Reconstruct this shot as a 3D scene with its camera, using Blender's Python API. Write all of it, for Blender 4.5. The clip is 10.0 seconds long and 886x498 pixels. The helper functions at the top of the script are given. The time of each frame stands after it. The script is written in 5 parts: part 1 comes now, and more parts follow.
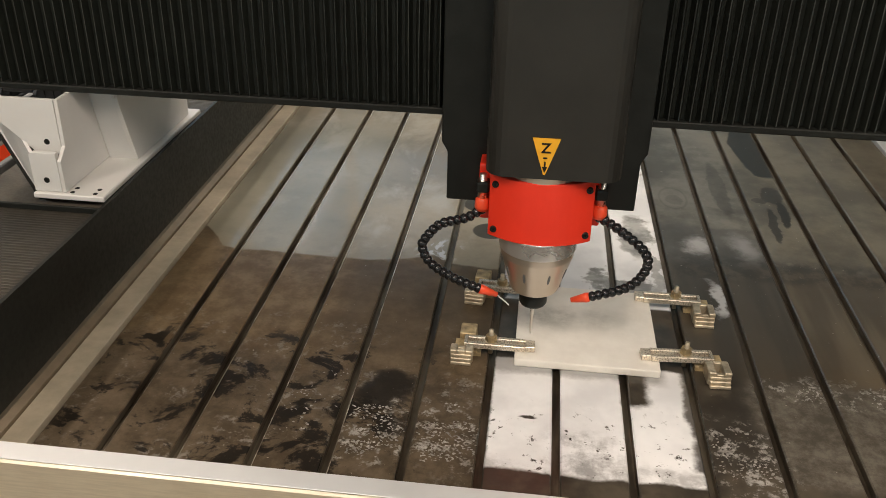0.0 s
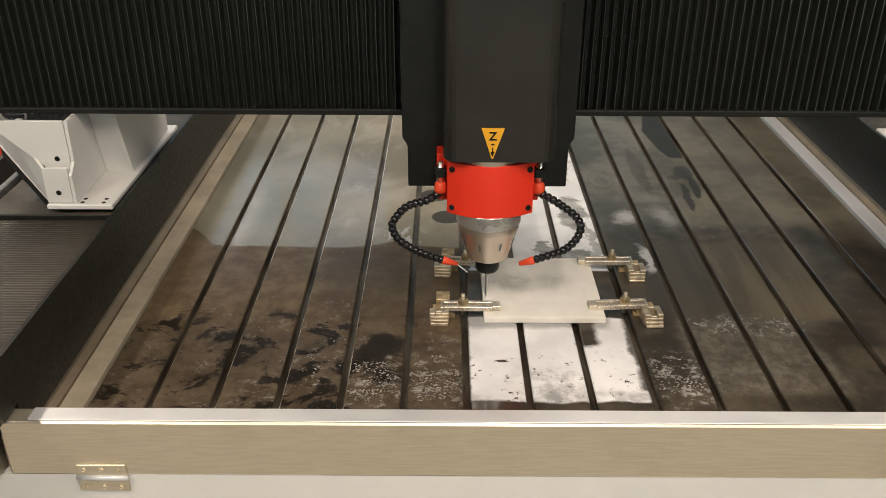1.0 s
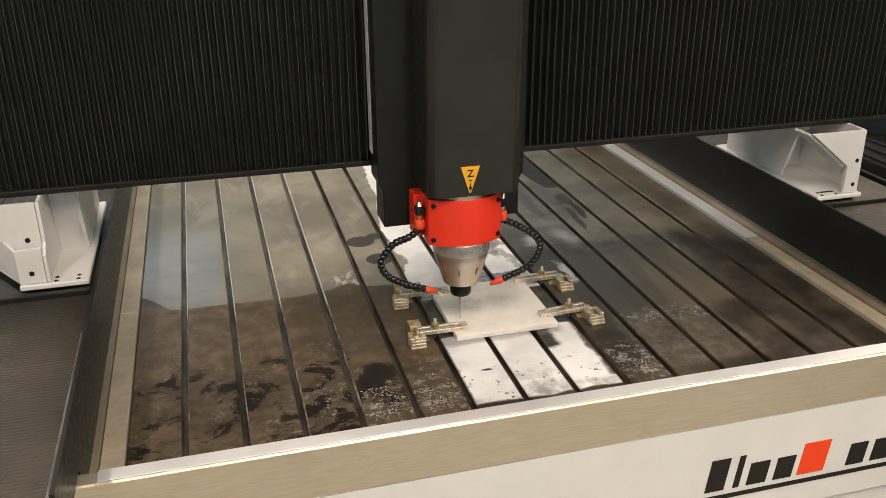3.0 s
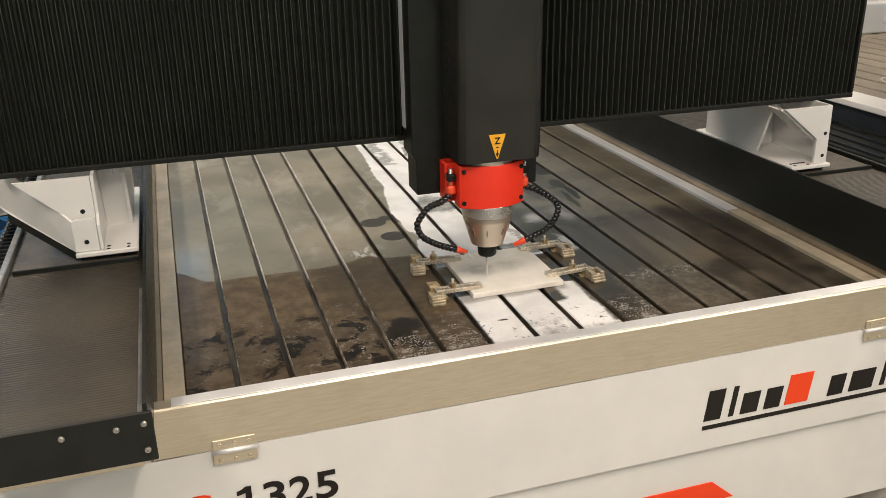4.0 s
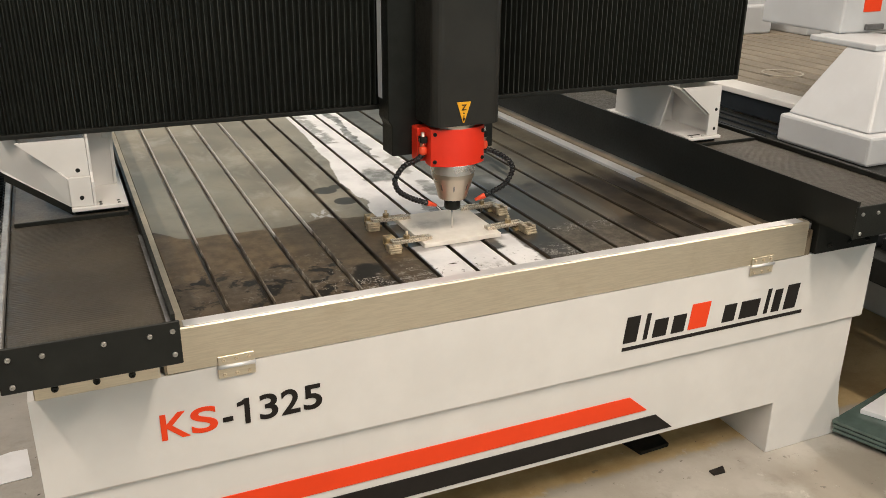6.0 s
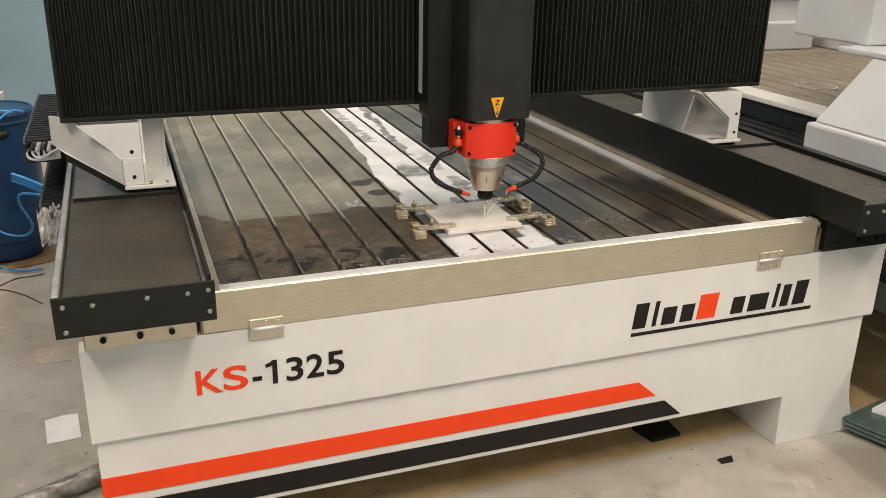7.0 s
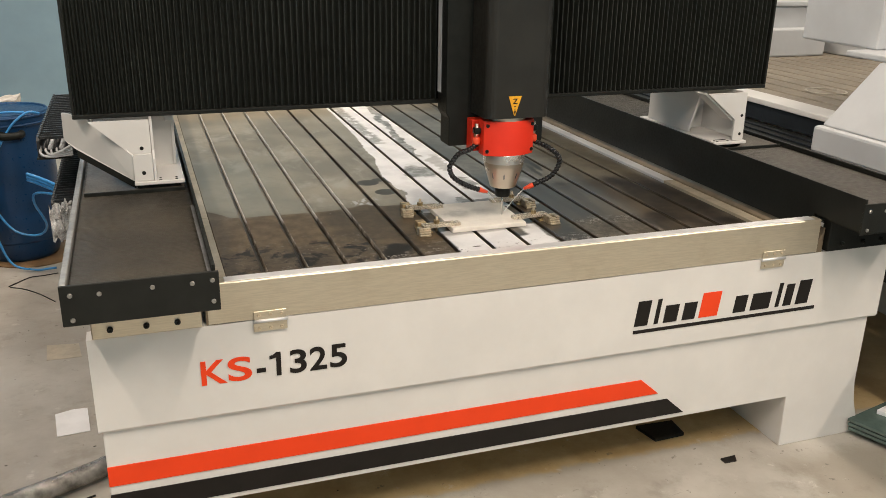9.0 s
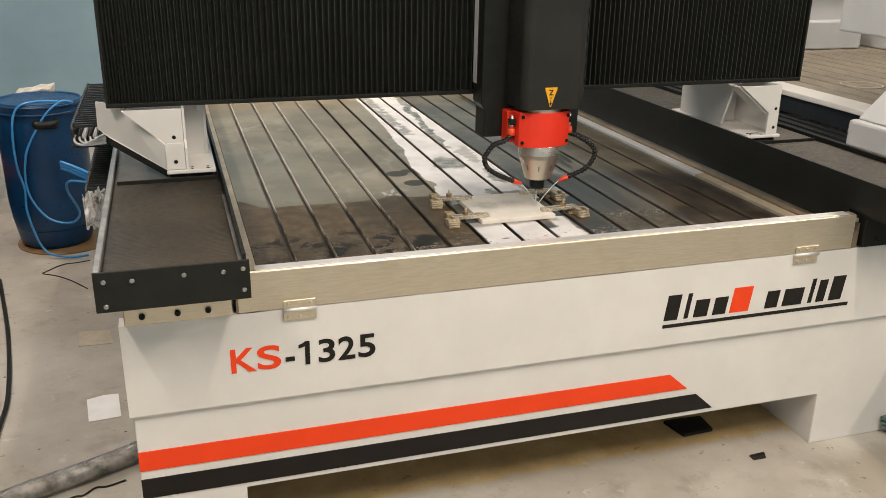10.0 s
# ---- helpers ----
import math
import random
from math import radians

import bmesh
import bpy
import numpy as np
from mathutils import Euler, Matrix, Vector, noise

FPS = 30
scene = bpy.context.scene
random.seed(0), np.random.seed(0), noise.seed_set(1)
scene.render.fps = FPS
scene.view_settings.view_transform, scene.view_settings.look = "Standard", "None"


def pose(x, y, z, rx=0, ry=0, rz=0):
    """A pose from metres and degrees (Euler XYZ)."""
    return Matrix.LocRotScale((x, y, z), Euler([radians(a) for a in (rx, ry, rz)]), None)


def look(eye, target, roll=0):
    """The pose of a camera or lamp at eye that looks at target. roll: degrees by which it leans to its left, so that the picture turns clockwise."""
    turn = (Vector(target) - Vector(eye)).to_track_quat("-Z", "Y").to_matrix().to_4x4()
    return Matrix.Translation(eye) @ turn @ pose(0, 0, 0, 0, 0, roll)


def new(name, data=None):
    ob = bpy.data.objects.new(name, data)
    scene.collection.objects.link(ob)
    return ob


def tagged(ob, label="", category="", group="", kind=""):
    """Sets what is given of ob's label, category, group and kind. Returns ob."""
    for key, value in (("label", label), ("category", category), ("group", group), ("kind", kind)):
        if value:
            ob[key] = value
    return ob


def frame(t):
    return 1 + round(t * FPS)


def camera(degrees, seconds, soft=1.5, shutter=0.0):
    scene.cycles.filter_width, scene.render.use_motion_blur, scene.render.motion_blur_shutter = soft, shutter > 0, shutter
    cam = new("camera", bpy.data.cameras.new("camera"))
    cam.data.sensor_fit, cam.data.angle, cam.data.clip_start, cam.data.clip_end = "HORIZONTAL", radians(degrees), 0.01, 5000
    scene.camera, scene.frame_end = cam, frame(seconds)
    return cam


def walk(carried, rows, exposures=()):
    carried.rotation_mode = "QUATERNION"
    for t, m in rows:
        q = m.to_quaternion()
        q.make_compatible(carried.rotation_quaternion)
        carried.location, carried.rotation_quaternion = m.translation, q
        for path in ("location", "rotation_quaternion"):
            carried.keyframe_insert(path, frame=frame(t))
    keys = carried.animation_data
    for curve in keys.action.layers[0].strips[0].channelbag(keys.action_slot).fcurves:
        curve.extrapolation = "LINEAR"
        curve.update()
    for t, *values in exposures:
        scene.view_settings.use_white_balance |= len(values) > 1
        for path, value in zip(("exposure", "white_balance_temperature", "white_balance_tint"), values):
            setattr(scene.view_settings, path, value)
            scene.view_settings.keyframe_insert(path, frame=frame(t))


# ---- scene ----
cam = camera(53.8, 10.0, soft=0.8)
PATH = [
    (0, (-0.069, -0.781, 1.543), (-0.255, 0.97, 0.594), 1.4),
    (0.5, (-0.127, -0.927, 1.588), (-0.21, 0.842, 0.659), 1.4),
    (1, (-0.149, -1.045, 1.61), (-0.155, 0.728, 0.685), 0.2),
    (1.5, (-0.133, -1.14, 1.627), (-0.185, 0.659, 0.756), 0.0),
    (2, (-0.16, -1.215, 1.639), (-0.224, 0.603, 0.806), 0.1),
    (2.5, (-0.344, -1.194, 1.638), (-0.132, 0.621, 0.824), 0.5),
    (2.7, (-0.442, -1.185, 1.661), (-0.065, 0.597, 0.836), -0.2),
    (3.8, (-0.678, -1.372, 1.585), (-0.122, 0.41, 0.867), -0.8),
    (4, (-0.711, -1.405, 1.584), (-0.161, 0.37, 0.844), -1.1),
    (4.5, (-0.795, -1.466, 1.578), (-0.233, 0.3, 0.826), -1.2),
    (5, (-0.903, -1.537, 1.566), (-0.237, 0.196, 0.823), -1.1),
    (5.5, (-0.954, -1.598, 1.578), (-0.167, 0.088, 0.843), 0.1),
    (6.8, (-0.94, -1.833, 1.557), (-0.267, -0.09, 0.845), 1.3),
    (7, (-0.945, -1.869, 1.55), (-0.287, -0.114, 0.853), 1.0),
    (7.5, (-0.936, -1.898, 1.536), (-0.353, -0.095, 0.896), 0.0),
    (8, (-0.933, -1.906, 1.528), (-0.362, -0.104, 0.874), 0.5),
    (8.5, (-0.923, -1.912, 1.526), (-0.321, -0.126, 0.855), 1.4),
    (9, (-0.928, -1.915, 1.526), (-0.3, -0.141, 0.849), 1.0),
    (9.5, (-0.935, -1.914, 1.525), (-0.332, -0.133, 0.842), 0.9),
    (10, (-0.934, -1.911, 1.523), (-0.365, -0.124, 0.828), 1.0),
]
walk(cam, [(t, look(eye, target, roll)) for t, eye, target, roll in PATH], [(0.0, -0.22), (1.0, -0.14), (2.5, -0.06), (4.0, 0.0), (10.0, 0.0)])

# ---- light: a workshop under ceiling strip lights, with cool light from an added, unseen window on the far side ----
scene.view_settings.exposure = 0.0
world = bpy.data.worlds.new("world")
scene.world = world
world.use_nodes = True
world.node_tree.nodes["Background"].inputs[0].default_value = (0.55, 0.6, 0.66, 1)
world.node_tree.nodes["Background"].inputs[1].default_value = 0.05


def strip_lamp(x, y, z, length, power, turn=0.0):
    d = bpy.data.lights.new("strip_light", "AREA")
    d.shape, d.size, d.size_y, d.energy, d.color = "RECTANGLE", 0.16, length, power, (1.0, 0.85, 0.715)
    ob = new("strip_light", d)
    ob.matrix_basis = pose(x, y, z, 0, 0, turn)
    return ob


CEILING = 4.2
LAMPS = [(-2.4, -2.4, 118), (0.3, -2.4, 118), (3.0, -2.4, 118), (-2.4, 2.4, 80), (0.3, 2.4, 80), (3.4, 2.2, 80)]
for lx, ly, power in LAMPS:
    strip_lamp(lx, ly, CEILING - 0.13, 2.4, power)


# ---- small tools ----
def shade(ob, smooth):
    if smooth:
        for p in ob.data.polygons:
            p.use_smooth = True
    return ob


def mesh_of(bm, name):
    me = bpy.data.meshes.new(name)
    bm.normal_update()
    bm.to_mesh(me)
    bm.free()
    return me


def part(name, bm, material, parent=None, label="", smooth=False):
    """One mesh object, a thing of its own or a part under parent."""
    ob = new(name, mesh_of(bm, name))
    ob.data.materials.append(material)
    if parent:
        ob.parent = parent
    if label:
        ob["label"] = label
    return shade(ob, smooth)


def empty(name, x=0, y=0, z=0, label="", category="", group="", kind=""):
    ob = new(name)
    ob.location = (x, y, z)
    ob.empty_display_size = 0.05
    return tagged(ob, label, category, group, kind)


def add_box(bm, x0, x1, y0, y1, z0, z1, bevel=0.0, segments=2):
    v = [bm.verts.new((x, y, z)) for z in (z0, z1) for y in (y0, y1) for x in (x0, x1)]
    faces = [bm.faces.new([v[i] for i in q]) for q in
             ((0, 2, 3, 1), (4, 5, 7, 6), (0, 1, 5, 4), (2, 6, 7, 3), (0, 4, 6, 2), (1, 3, 7, 5))]
    if bevel:
        edges = list({e for f in faces for e in f.edges})
        bmesh.ops.bevel(bm, geom=edges, offset=bevel, segments=segments, profile=0.5, affect="EDGES")
    return bm


def box(x0, x1, y0, y1, z0, z1, bevel=0.0, segments=2):
    return add_box(bmesh.new(), x0, x1, y0, y1, z0, z1, bevel, segments)


def add_prism(bm, outline, lo, hi, axis="y", bevel=0.0):
    """An outline of two coordinates, drawn out along the third axis."""
    def at(a, b, c):
        return {"x": (c, a, b), "y": (a, c, b), "z": (a, b, c)}[axis]
    v0 = [bm.verts.new(at(a, b, lo)) for a, b in outline]
    v1 = [bm.verts.new(at(a, b, hi)) for a, b in outline]
    n = len(outline)
    faces = [bm.faces.new(v0), bm.faces.new(v1[::-1])]
    faces += [bm.faces.new((v0[i], v1[i], v1[(i + 1) % n], v0[(i + 1) % n])) for i in range(n)]
    bmesh.ops.recalc_face_normals(bm, faces=faces)
    if bevel:
        bmesh.ops.bevel(bm, geom=list({e for f in faces for e in f.edges}), offset=bevel, segments=2, profile=0.5, affect="EDGES")
    return bm


def prism(outline, lo, hi, axis="y", bevel=0.0):
    return add_prism(bmesh.new(), outline, lo, hi, axis, bevel)


def add_lathe(bm, profile, n=32, centre=(0, 0, 0), turn=None, caps=True):
    """A profile of (radius, height) pairs turned about z, then placed by turn and centre."""
    rings = []
    m = Matrix.Translation(centre) @ (turn.to_4x4() if turn else Matrix.Identity(4))
    for r, z in profile:
        if r < 1e-6:
            rings.append([bm.verts.new(m @ Vector((0, 0, z)))])
        else:
            rings.append([bm.verts.new(m @ Vector((r * math.cos(2 * math.pi * i / n), r * math.sin(2 * math.pi * i / n), z))) for i in range(n)])
    made = []
    for a, b in zip(rings, rings[1:]):
        for i in range(n):
            j = (i + 1) % n
            if len(a) == 1 and len(b) == 1:
                continue
            if len(a) == 1:
                made.append(bm.faces.new((a[0], b[j], b[i])))
            elif len(b) == 1:
                made.append(bm.faces.new((a[i], a[j], b[0])))
            else:
                made.append(bm.faces.new((a[i], a[j], b[j], b[i])))
    for ring in (rings[0], rings[-1]):
        if caps and len(ring) > 1:
            made.append(bm.faces.new(ring))
    bmesh.ops.recalc_face_normals(bm, faces=made)
    return bm


def lathe(profile, n=32, centre=(0, 0, 0), turn=None, caps=True):
    return add_lathe(bmesh.new(), profile, n, centre, turn, caps)


def smooth_path(points, steps):
    """A rounded path through the points."""
    p = [Vector(q) for q in points]
    p = [2 * p[0] - p[1]] + p + [2 * p[-1] - p[-2]]
    out = []
    for k in range(1, len(p) - 2):
        for s in range(steps):
            t = s / steps
            a, b, c, d = p[k - 1:k + 3]
            out.append(0.5 * ((2 * b) + (c - a) * t + (2 * a - 5 * b + 4 * c - d) * t * t + (3 * b - a - 3 * c + d) * t ** 3))
    out.append(p[-2])
    return out


def add_tube(bm, points, radius, n=8):
    rings = []
    for i, p in enumerate(points):
        d = (points[min(i + 1, len(points) - 1)] - points[max(i - 1, 0)]).normalized()
        q = d.to_track_quat("Z", "Y")
        rings.append([bm.verts.new(p + q @ Vector((radius * math.cos(2 * math.pi * k / n), radius * math.sin(2 * math.pi * k / n), 0))) for k in range(n)])
    for a, b in zip(rings, rings[1:]):
        for k in range(n):
            bm.faces.new((a[k], a[(k + 1) % n], b[(k + 1) % n], b[k]))
    bm.faces.new(rings[0][::-1])
    bm.faces.new(rings[-1])
    return bm


def tube(points, radius, n=8):
    return add_tube(bmesh.new(), points, radius, n)


def bolt_bm(radius, height, axis="y"):
    """A domed socket bolt that stands out along -y, or up along z."""
    turn = Euler((radians(90), 0, 0)).to_matrix() if axis == "y" else Matrix.Identity(3)
    return lathe([(radius, 0), (radius, height * 0.7), (radius * 0.8, height), (radius * 0.45, height), (radius * 0.4, height * 0.5), (0, height * 0.5)], 10, (0, 0, 0), turn)


def bolts(parent, places, radius, height, material, name="bolt", axis="y"):
    """Alike bolts that share one mesh."""
    me = mesh_of(bolt_bm(radius, height, axis), name)
    me.materials.append(material)
    for p in places:
        ob = new(name, me)
        ob.location = p
        ob.parent = parent


# ---- materials ----
class Nodes:
    """A short hand for node materials."""

    def __init__(self, name):
        self.mat = bpy.data.materials.new(name)
        self.mat.use_nodes = True
        self.tree = self.mat.node_tree
        self.bsdf = self.tree.nodes["Principled BSDF"]
        self.place = self.node("ShaderNodeNewGeometry").outputs["Position"]

    def node(self, kind):
        return self.tree.nodes.new(kind)

    def link(self, a, b):
        self.tree.links.new(a, b)

    def put(self, value, socket):
        if isinstance(value, bpy.types.NodeSocket):
            self.link(value, socket)
        else:
            socket.default_value = value

    def object_place(self):
        return self.node("ShaderNodeTexCoord").outputs["Object"]

    def stretch(self, vector, sx, sy, sz):
        m = self.node("ShaderNodeMapping")
        m.inputs["Scale"].default_value = (sx, sy, sz)
        self.link(vector, m.inputs["Vector"])
        return m.outputs[0]

    def noise(self, scale, detail=4.0, rough=0.6, vector=None, distortion=0.0):
        n = self.node("ShaderNodeTexNoise")
        n.inputs["Scale"].default_value, n.inputs["Detail"].default_value = scale, detail
        n.inputs["Roughness"].default_value, n.inputs["Distortion"].default_value = rough, distortion
        self.link(vector or self.place, n.inputs["Vector"])
        return n.outputs["Fac"]

    def ramp(self, value, lo, hi, a=0.0, b=1.0):
        n = self.node("ShaderNodeMapRange")
        n.interpolation_type = "SMOOTHSTEP"
        self.put(value, n.inputs["Value"])
        for k, v in zip(("From Min", "From Max", "To Min", "To Max"), (lo, hi, a, b)):
            n.inputs[k].default_value = v
        return n.outputs[0]

    def math(self, kind, a, b=0.0):
        n = self.node("ShaderNodeMath")
        n.operation = kind
        self.put(a, n.inputs[0])
        self.put(b, n.inputs[1])
        return n.outputs[0]

    def mul(self, a, b):
        return self.math("MULTIPLY", a, b)

    def add(self, a, b):
        return self.math("ADD", a, b)

    def top(self, a, b):
        return self.math("MAXIMUM", a, b)

    def mix(self, f, a, b):
        n = self.node("ShaderNodeMix")
        n.data_type = "RGBA"
        self.put(f, n.inputs[0])
        for v, s in ((a, n.inputs[6]), (b, n.inputs[7])):
            if isinstance(v, tuple):
                s.default_value = (*v, 1)
            else:
                self.link(v, s)
        return n.outputs[2]

    def blend(self, f, a, b):
        n = self.node("ShaderNodeMix")
        n.data_type = "FLOAT"
        self.put(f, n.inputs[0])
        self.put(a, n.inputs[2])
        self.put(b, n.inputs[3])
        return n.outputs[0]

    def edge(self, value, stops):
        """A wandering edge: the number that belongs to value, between the given (value, number) pairs."""
        lo, hi = stops[0][0], stops[-1][0]
        a, b = min(q for _, q in stops), max(q for _, q in stops)
        r = self.node("ShaderNodeValToRGB")
        while len(r.color_ramp.elements) < len(stops):
            r.color_ramp.elements.new(0.5)
        for e, (v, q) in zip(r.color_ramp.elements, stops):
            e.position = (v - lo) / (hi - lo)
            e.color = (*[(q - a) / (b - a)] * 3, 1)
        self.link(self.mul(self.math("SUBTRACT", value, lo), 1 / (hi - lo)), r.inputs[0])
        return self.add(self.mul(r.outputs[0], b - a), a)

    def bump(self, height, strength, distance):
        n = self.node("ShaderNodeBump")
        n.inputs["Strength"].default_value, n.inputs["Distance"].default_value = strength, distance
        self.link(height, n.inputs["Height"])
        self.link(n.outputs[0], self.bsdf.inputs["Normal"])

    def done(self, colour, rough, metal=0.0, **more):
        b = self.bsdf.inputs
        if isinstance(colour, tuple):
            b["Base Color"].default_value = (*colour, 1)
        else:
            self.link(colour, b["Base Color"])
        self.put(rough, b["Roughness"])
        self.put(metal, b["Metallic"])
        for k, v in more.items():
            self.put(v, b[k.replace("_", " ")])
        return self.mat


def plain(name, colour, rough=0.5, metal=0.0, vary=0.15, scale=14.0, grain=0.0, coat=0.0, gloss=0.5):
    """A surface with soft blotches, fine wear in its gloss and a little relief."""
    n = Nodes(name)
    at = n.object_place()
    big = n.noise(scale, 5, 0.6, at)
    fine = n.noise(scale * 12, 3, 0.6, at)
    dark = tuple(c * (1 - vary) for c in colour)
    light = tuple(min(1, c * (1 + vary * 0.6)) for c in colour)
    col = n.mix(n.ramp(big, 0.3, 0.72), dark, light)
    ro = n.blend(n.ramp(fine, 0.3, 0.75), max(0.03, rough - 0.07), min(1, rough + 0.1))
    if grain:
        n.bump(fine, grain, 0.002)
    n.bsdf.inputs["Specular IOR Level"].default_value = gloss
    return n.done(col, ro, metal, Coat_Weight=coat)


def box_mask(n, vector, x0, x1, y0, y1, soft, wobble=None):
    """1 inside the rectangle, with a wandering edge."""
    s = n.node("ShaderNodeSeparateXYZ")
    n.link(vector, s.inputs[0])
    x, y = s.outputs[0], s.outputs[1]
    if wobble:
        x, y = n.add(x, wobble[0]), n.add(y, wobble[1])
    m = n.mul(n.ramp(x, x0 - soft, x0 + soft), n.ramp(x, x1 - soft, x1 + soft, 1, 0))
    return n.mul(m, n.mul(n.ramp(y, y0 - soft, y0 + soft), n.ramp(y, y1 - soft, y1 + soft, 1, 0)))


def ellipse_mask(n, vector, cx, cy, rx, ry, soft, wobble=None):
    s = n.node("ShaderNodeSeparateXYZ")
    n.link(vector, s.inputs[0])
    x, y = s.outputs[0], s.outputs[1]
    if wobble:
        x, y = n.add(x, wobble[0]), n.add(y, wobble[1])
    u = n.mul(n.math("SUBTRACT", x, cx), 1 / rx)
    v = n.mul(n.math("SUBTRACT", y, cy), 1 / ry)
    return n.ramp(n.math("SQRT", n.add(n.mul(u, u), n.mul(v, v))), 1 - soft, 1 + soft, 1, 0)


class Bed(Nodes):
    """Worn metal bed under level water: what all its lanes share."""

    def prepare(self):
        p = self.place
        xyz = self.node("ShaderNodeSeparateXYZ")
        self.link(p, xyz.inputs[0])
        self.x, self.y = xyz.outputs[0], xyz.outputs[1]
        self.ux = self.math("SUBTRACT", self.noise(7, 5, 0.65), 0.5)
        self.uy = self.math("SUBTRACT", self.noise(9, 5, 0.65, self.stretch(p, 1, 1.3, 3)), 0.5)
        self.fine = self.math("SUBTRACT", self.noise(38, 4, 0.7), 0.5)
        self.grime = self.noise(19, 6, 0.7)
        self.col = self.mix(self.ramp(self.noise(11, 5, 0.6), 0.35, 0.7), (0.030, 0.025, 0.019), (0.088, 0.072, 0.052))
        return self

    def wander(self, wide, close=0.0):
        a, b = self.mul(self.ux, wide), self.mul(self.uy, wide)
        if close:
            a, b = self.add(a, self.mul(self.fine, close)), self.add(b, self.mul(self.fine, close))
        return a, b

    def inv(self, v):
        return self.math("SUBTRACT", 1.0, v)

    def paint(self, mask, colour):
        self.col = self.mix(mask, self.col, colour)

    def two(self, value, lo, hi, a, b):
        return self.mix(self.ramp(value, lo, hi), a, b)

    def flake_marks(self):
        return self.mul(self.ramp(self.noise(38, 5, 0.66, self.stretch(self.place, 1, 1.15, 1), 0.25), 0.50, 0.60), self.ramp(self.noise(120, 3, 0.6), 0.42, 0.50))

    def water(self, crust, weight, relief, gloss=0.22):
        """Level water over everything but the dry crust."""
        self.bump(relief, 0.16, 0.002)
        b = self.bsdf.inputs
        self.put(self.mul(self.inv(crust), weight), b["Coat Weight"])
        self.put(self.blend(self.ramp(self.grime, 0.4, 0.68), 0.05, 0.14), b["Coat Roughness"])
        b["Coat IOR"].default_value = 1.34
        b["Specular IOR Level"].default_value = gloss
        return self.done(self.col, self.blend(crust, 0.36, 0.6), 0.05)


def grey_film(n):
    """Colour of the thin grey film, cloudy and faintly green where it is deeper."""
    c = n.mix(n.ramp(n.noise(3.5, 5, 0.6), 0.36, 0.68), (0.195, 0.166, 0.118), (0.335, 0.290, 0.210))
    c = n.mix(n.mul(n.ramp(n.noise(14, 6, 0.66), 0.45, 0.70), 0.35), c, (0.13, 0.112, 0.078))
    return n.mix(n.mul(n.ramp(n.noise(7, 6, 0.62, n.stretch(n.place, 1, 0.6, 1), 0.4), 0.52, 0.70), 0.62), c, (0.42, 0.385, 0.315))


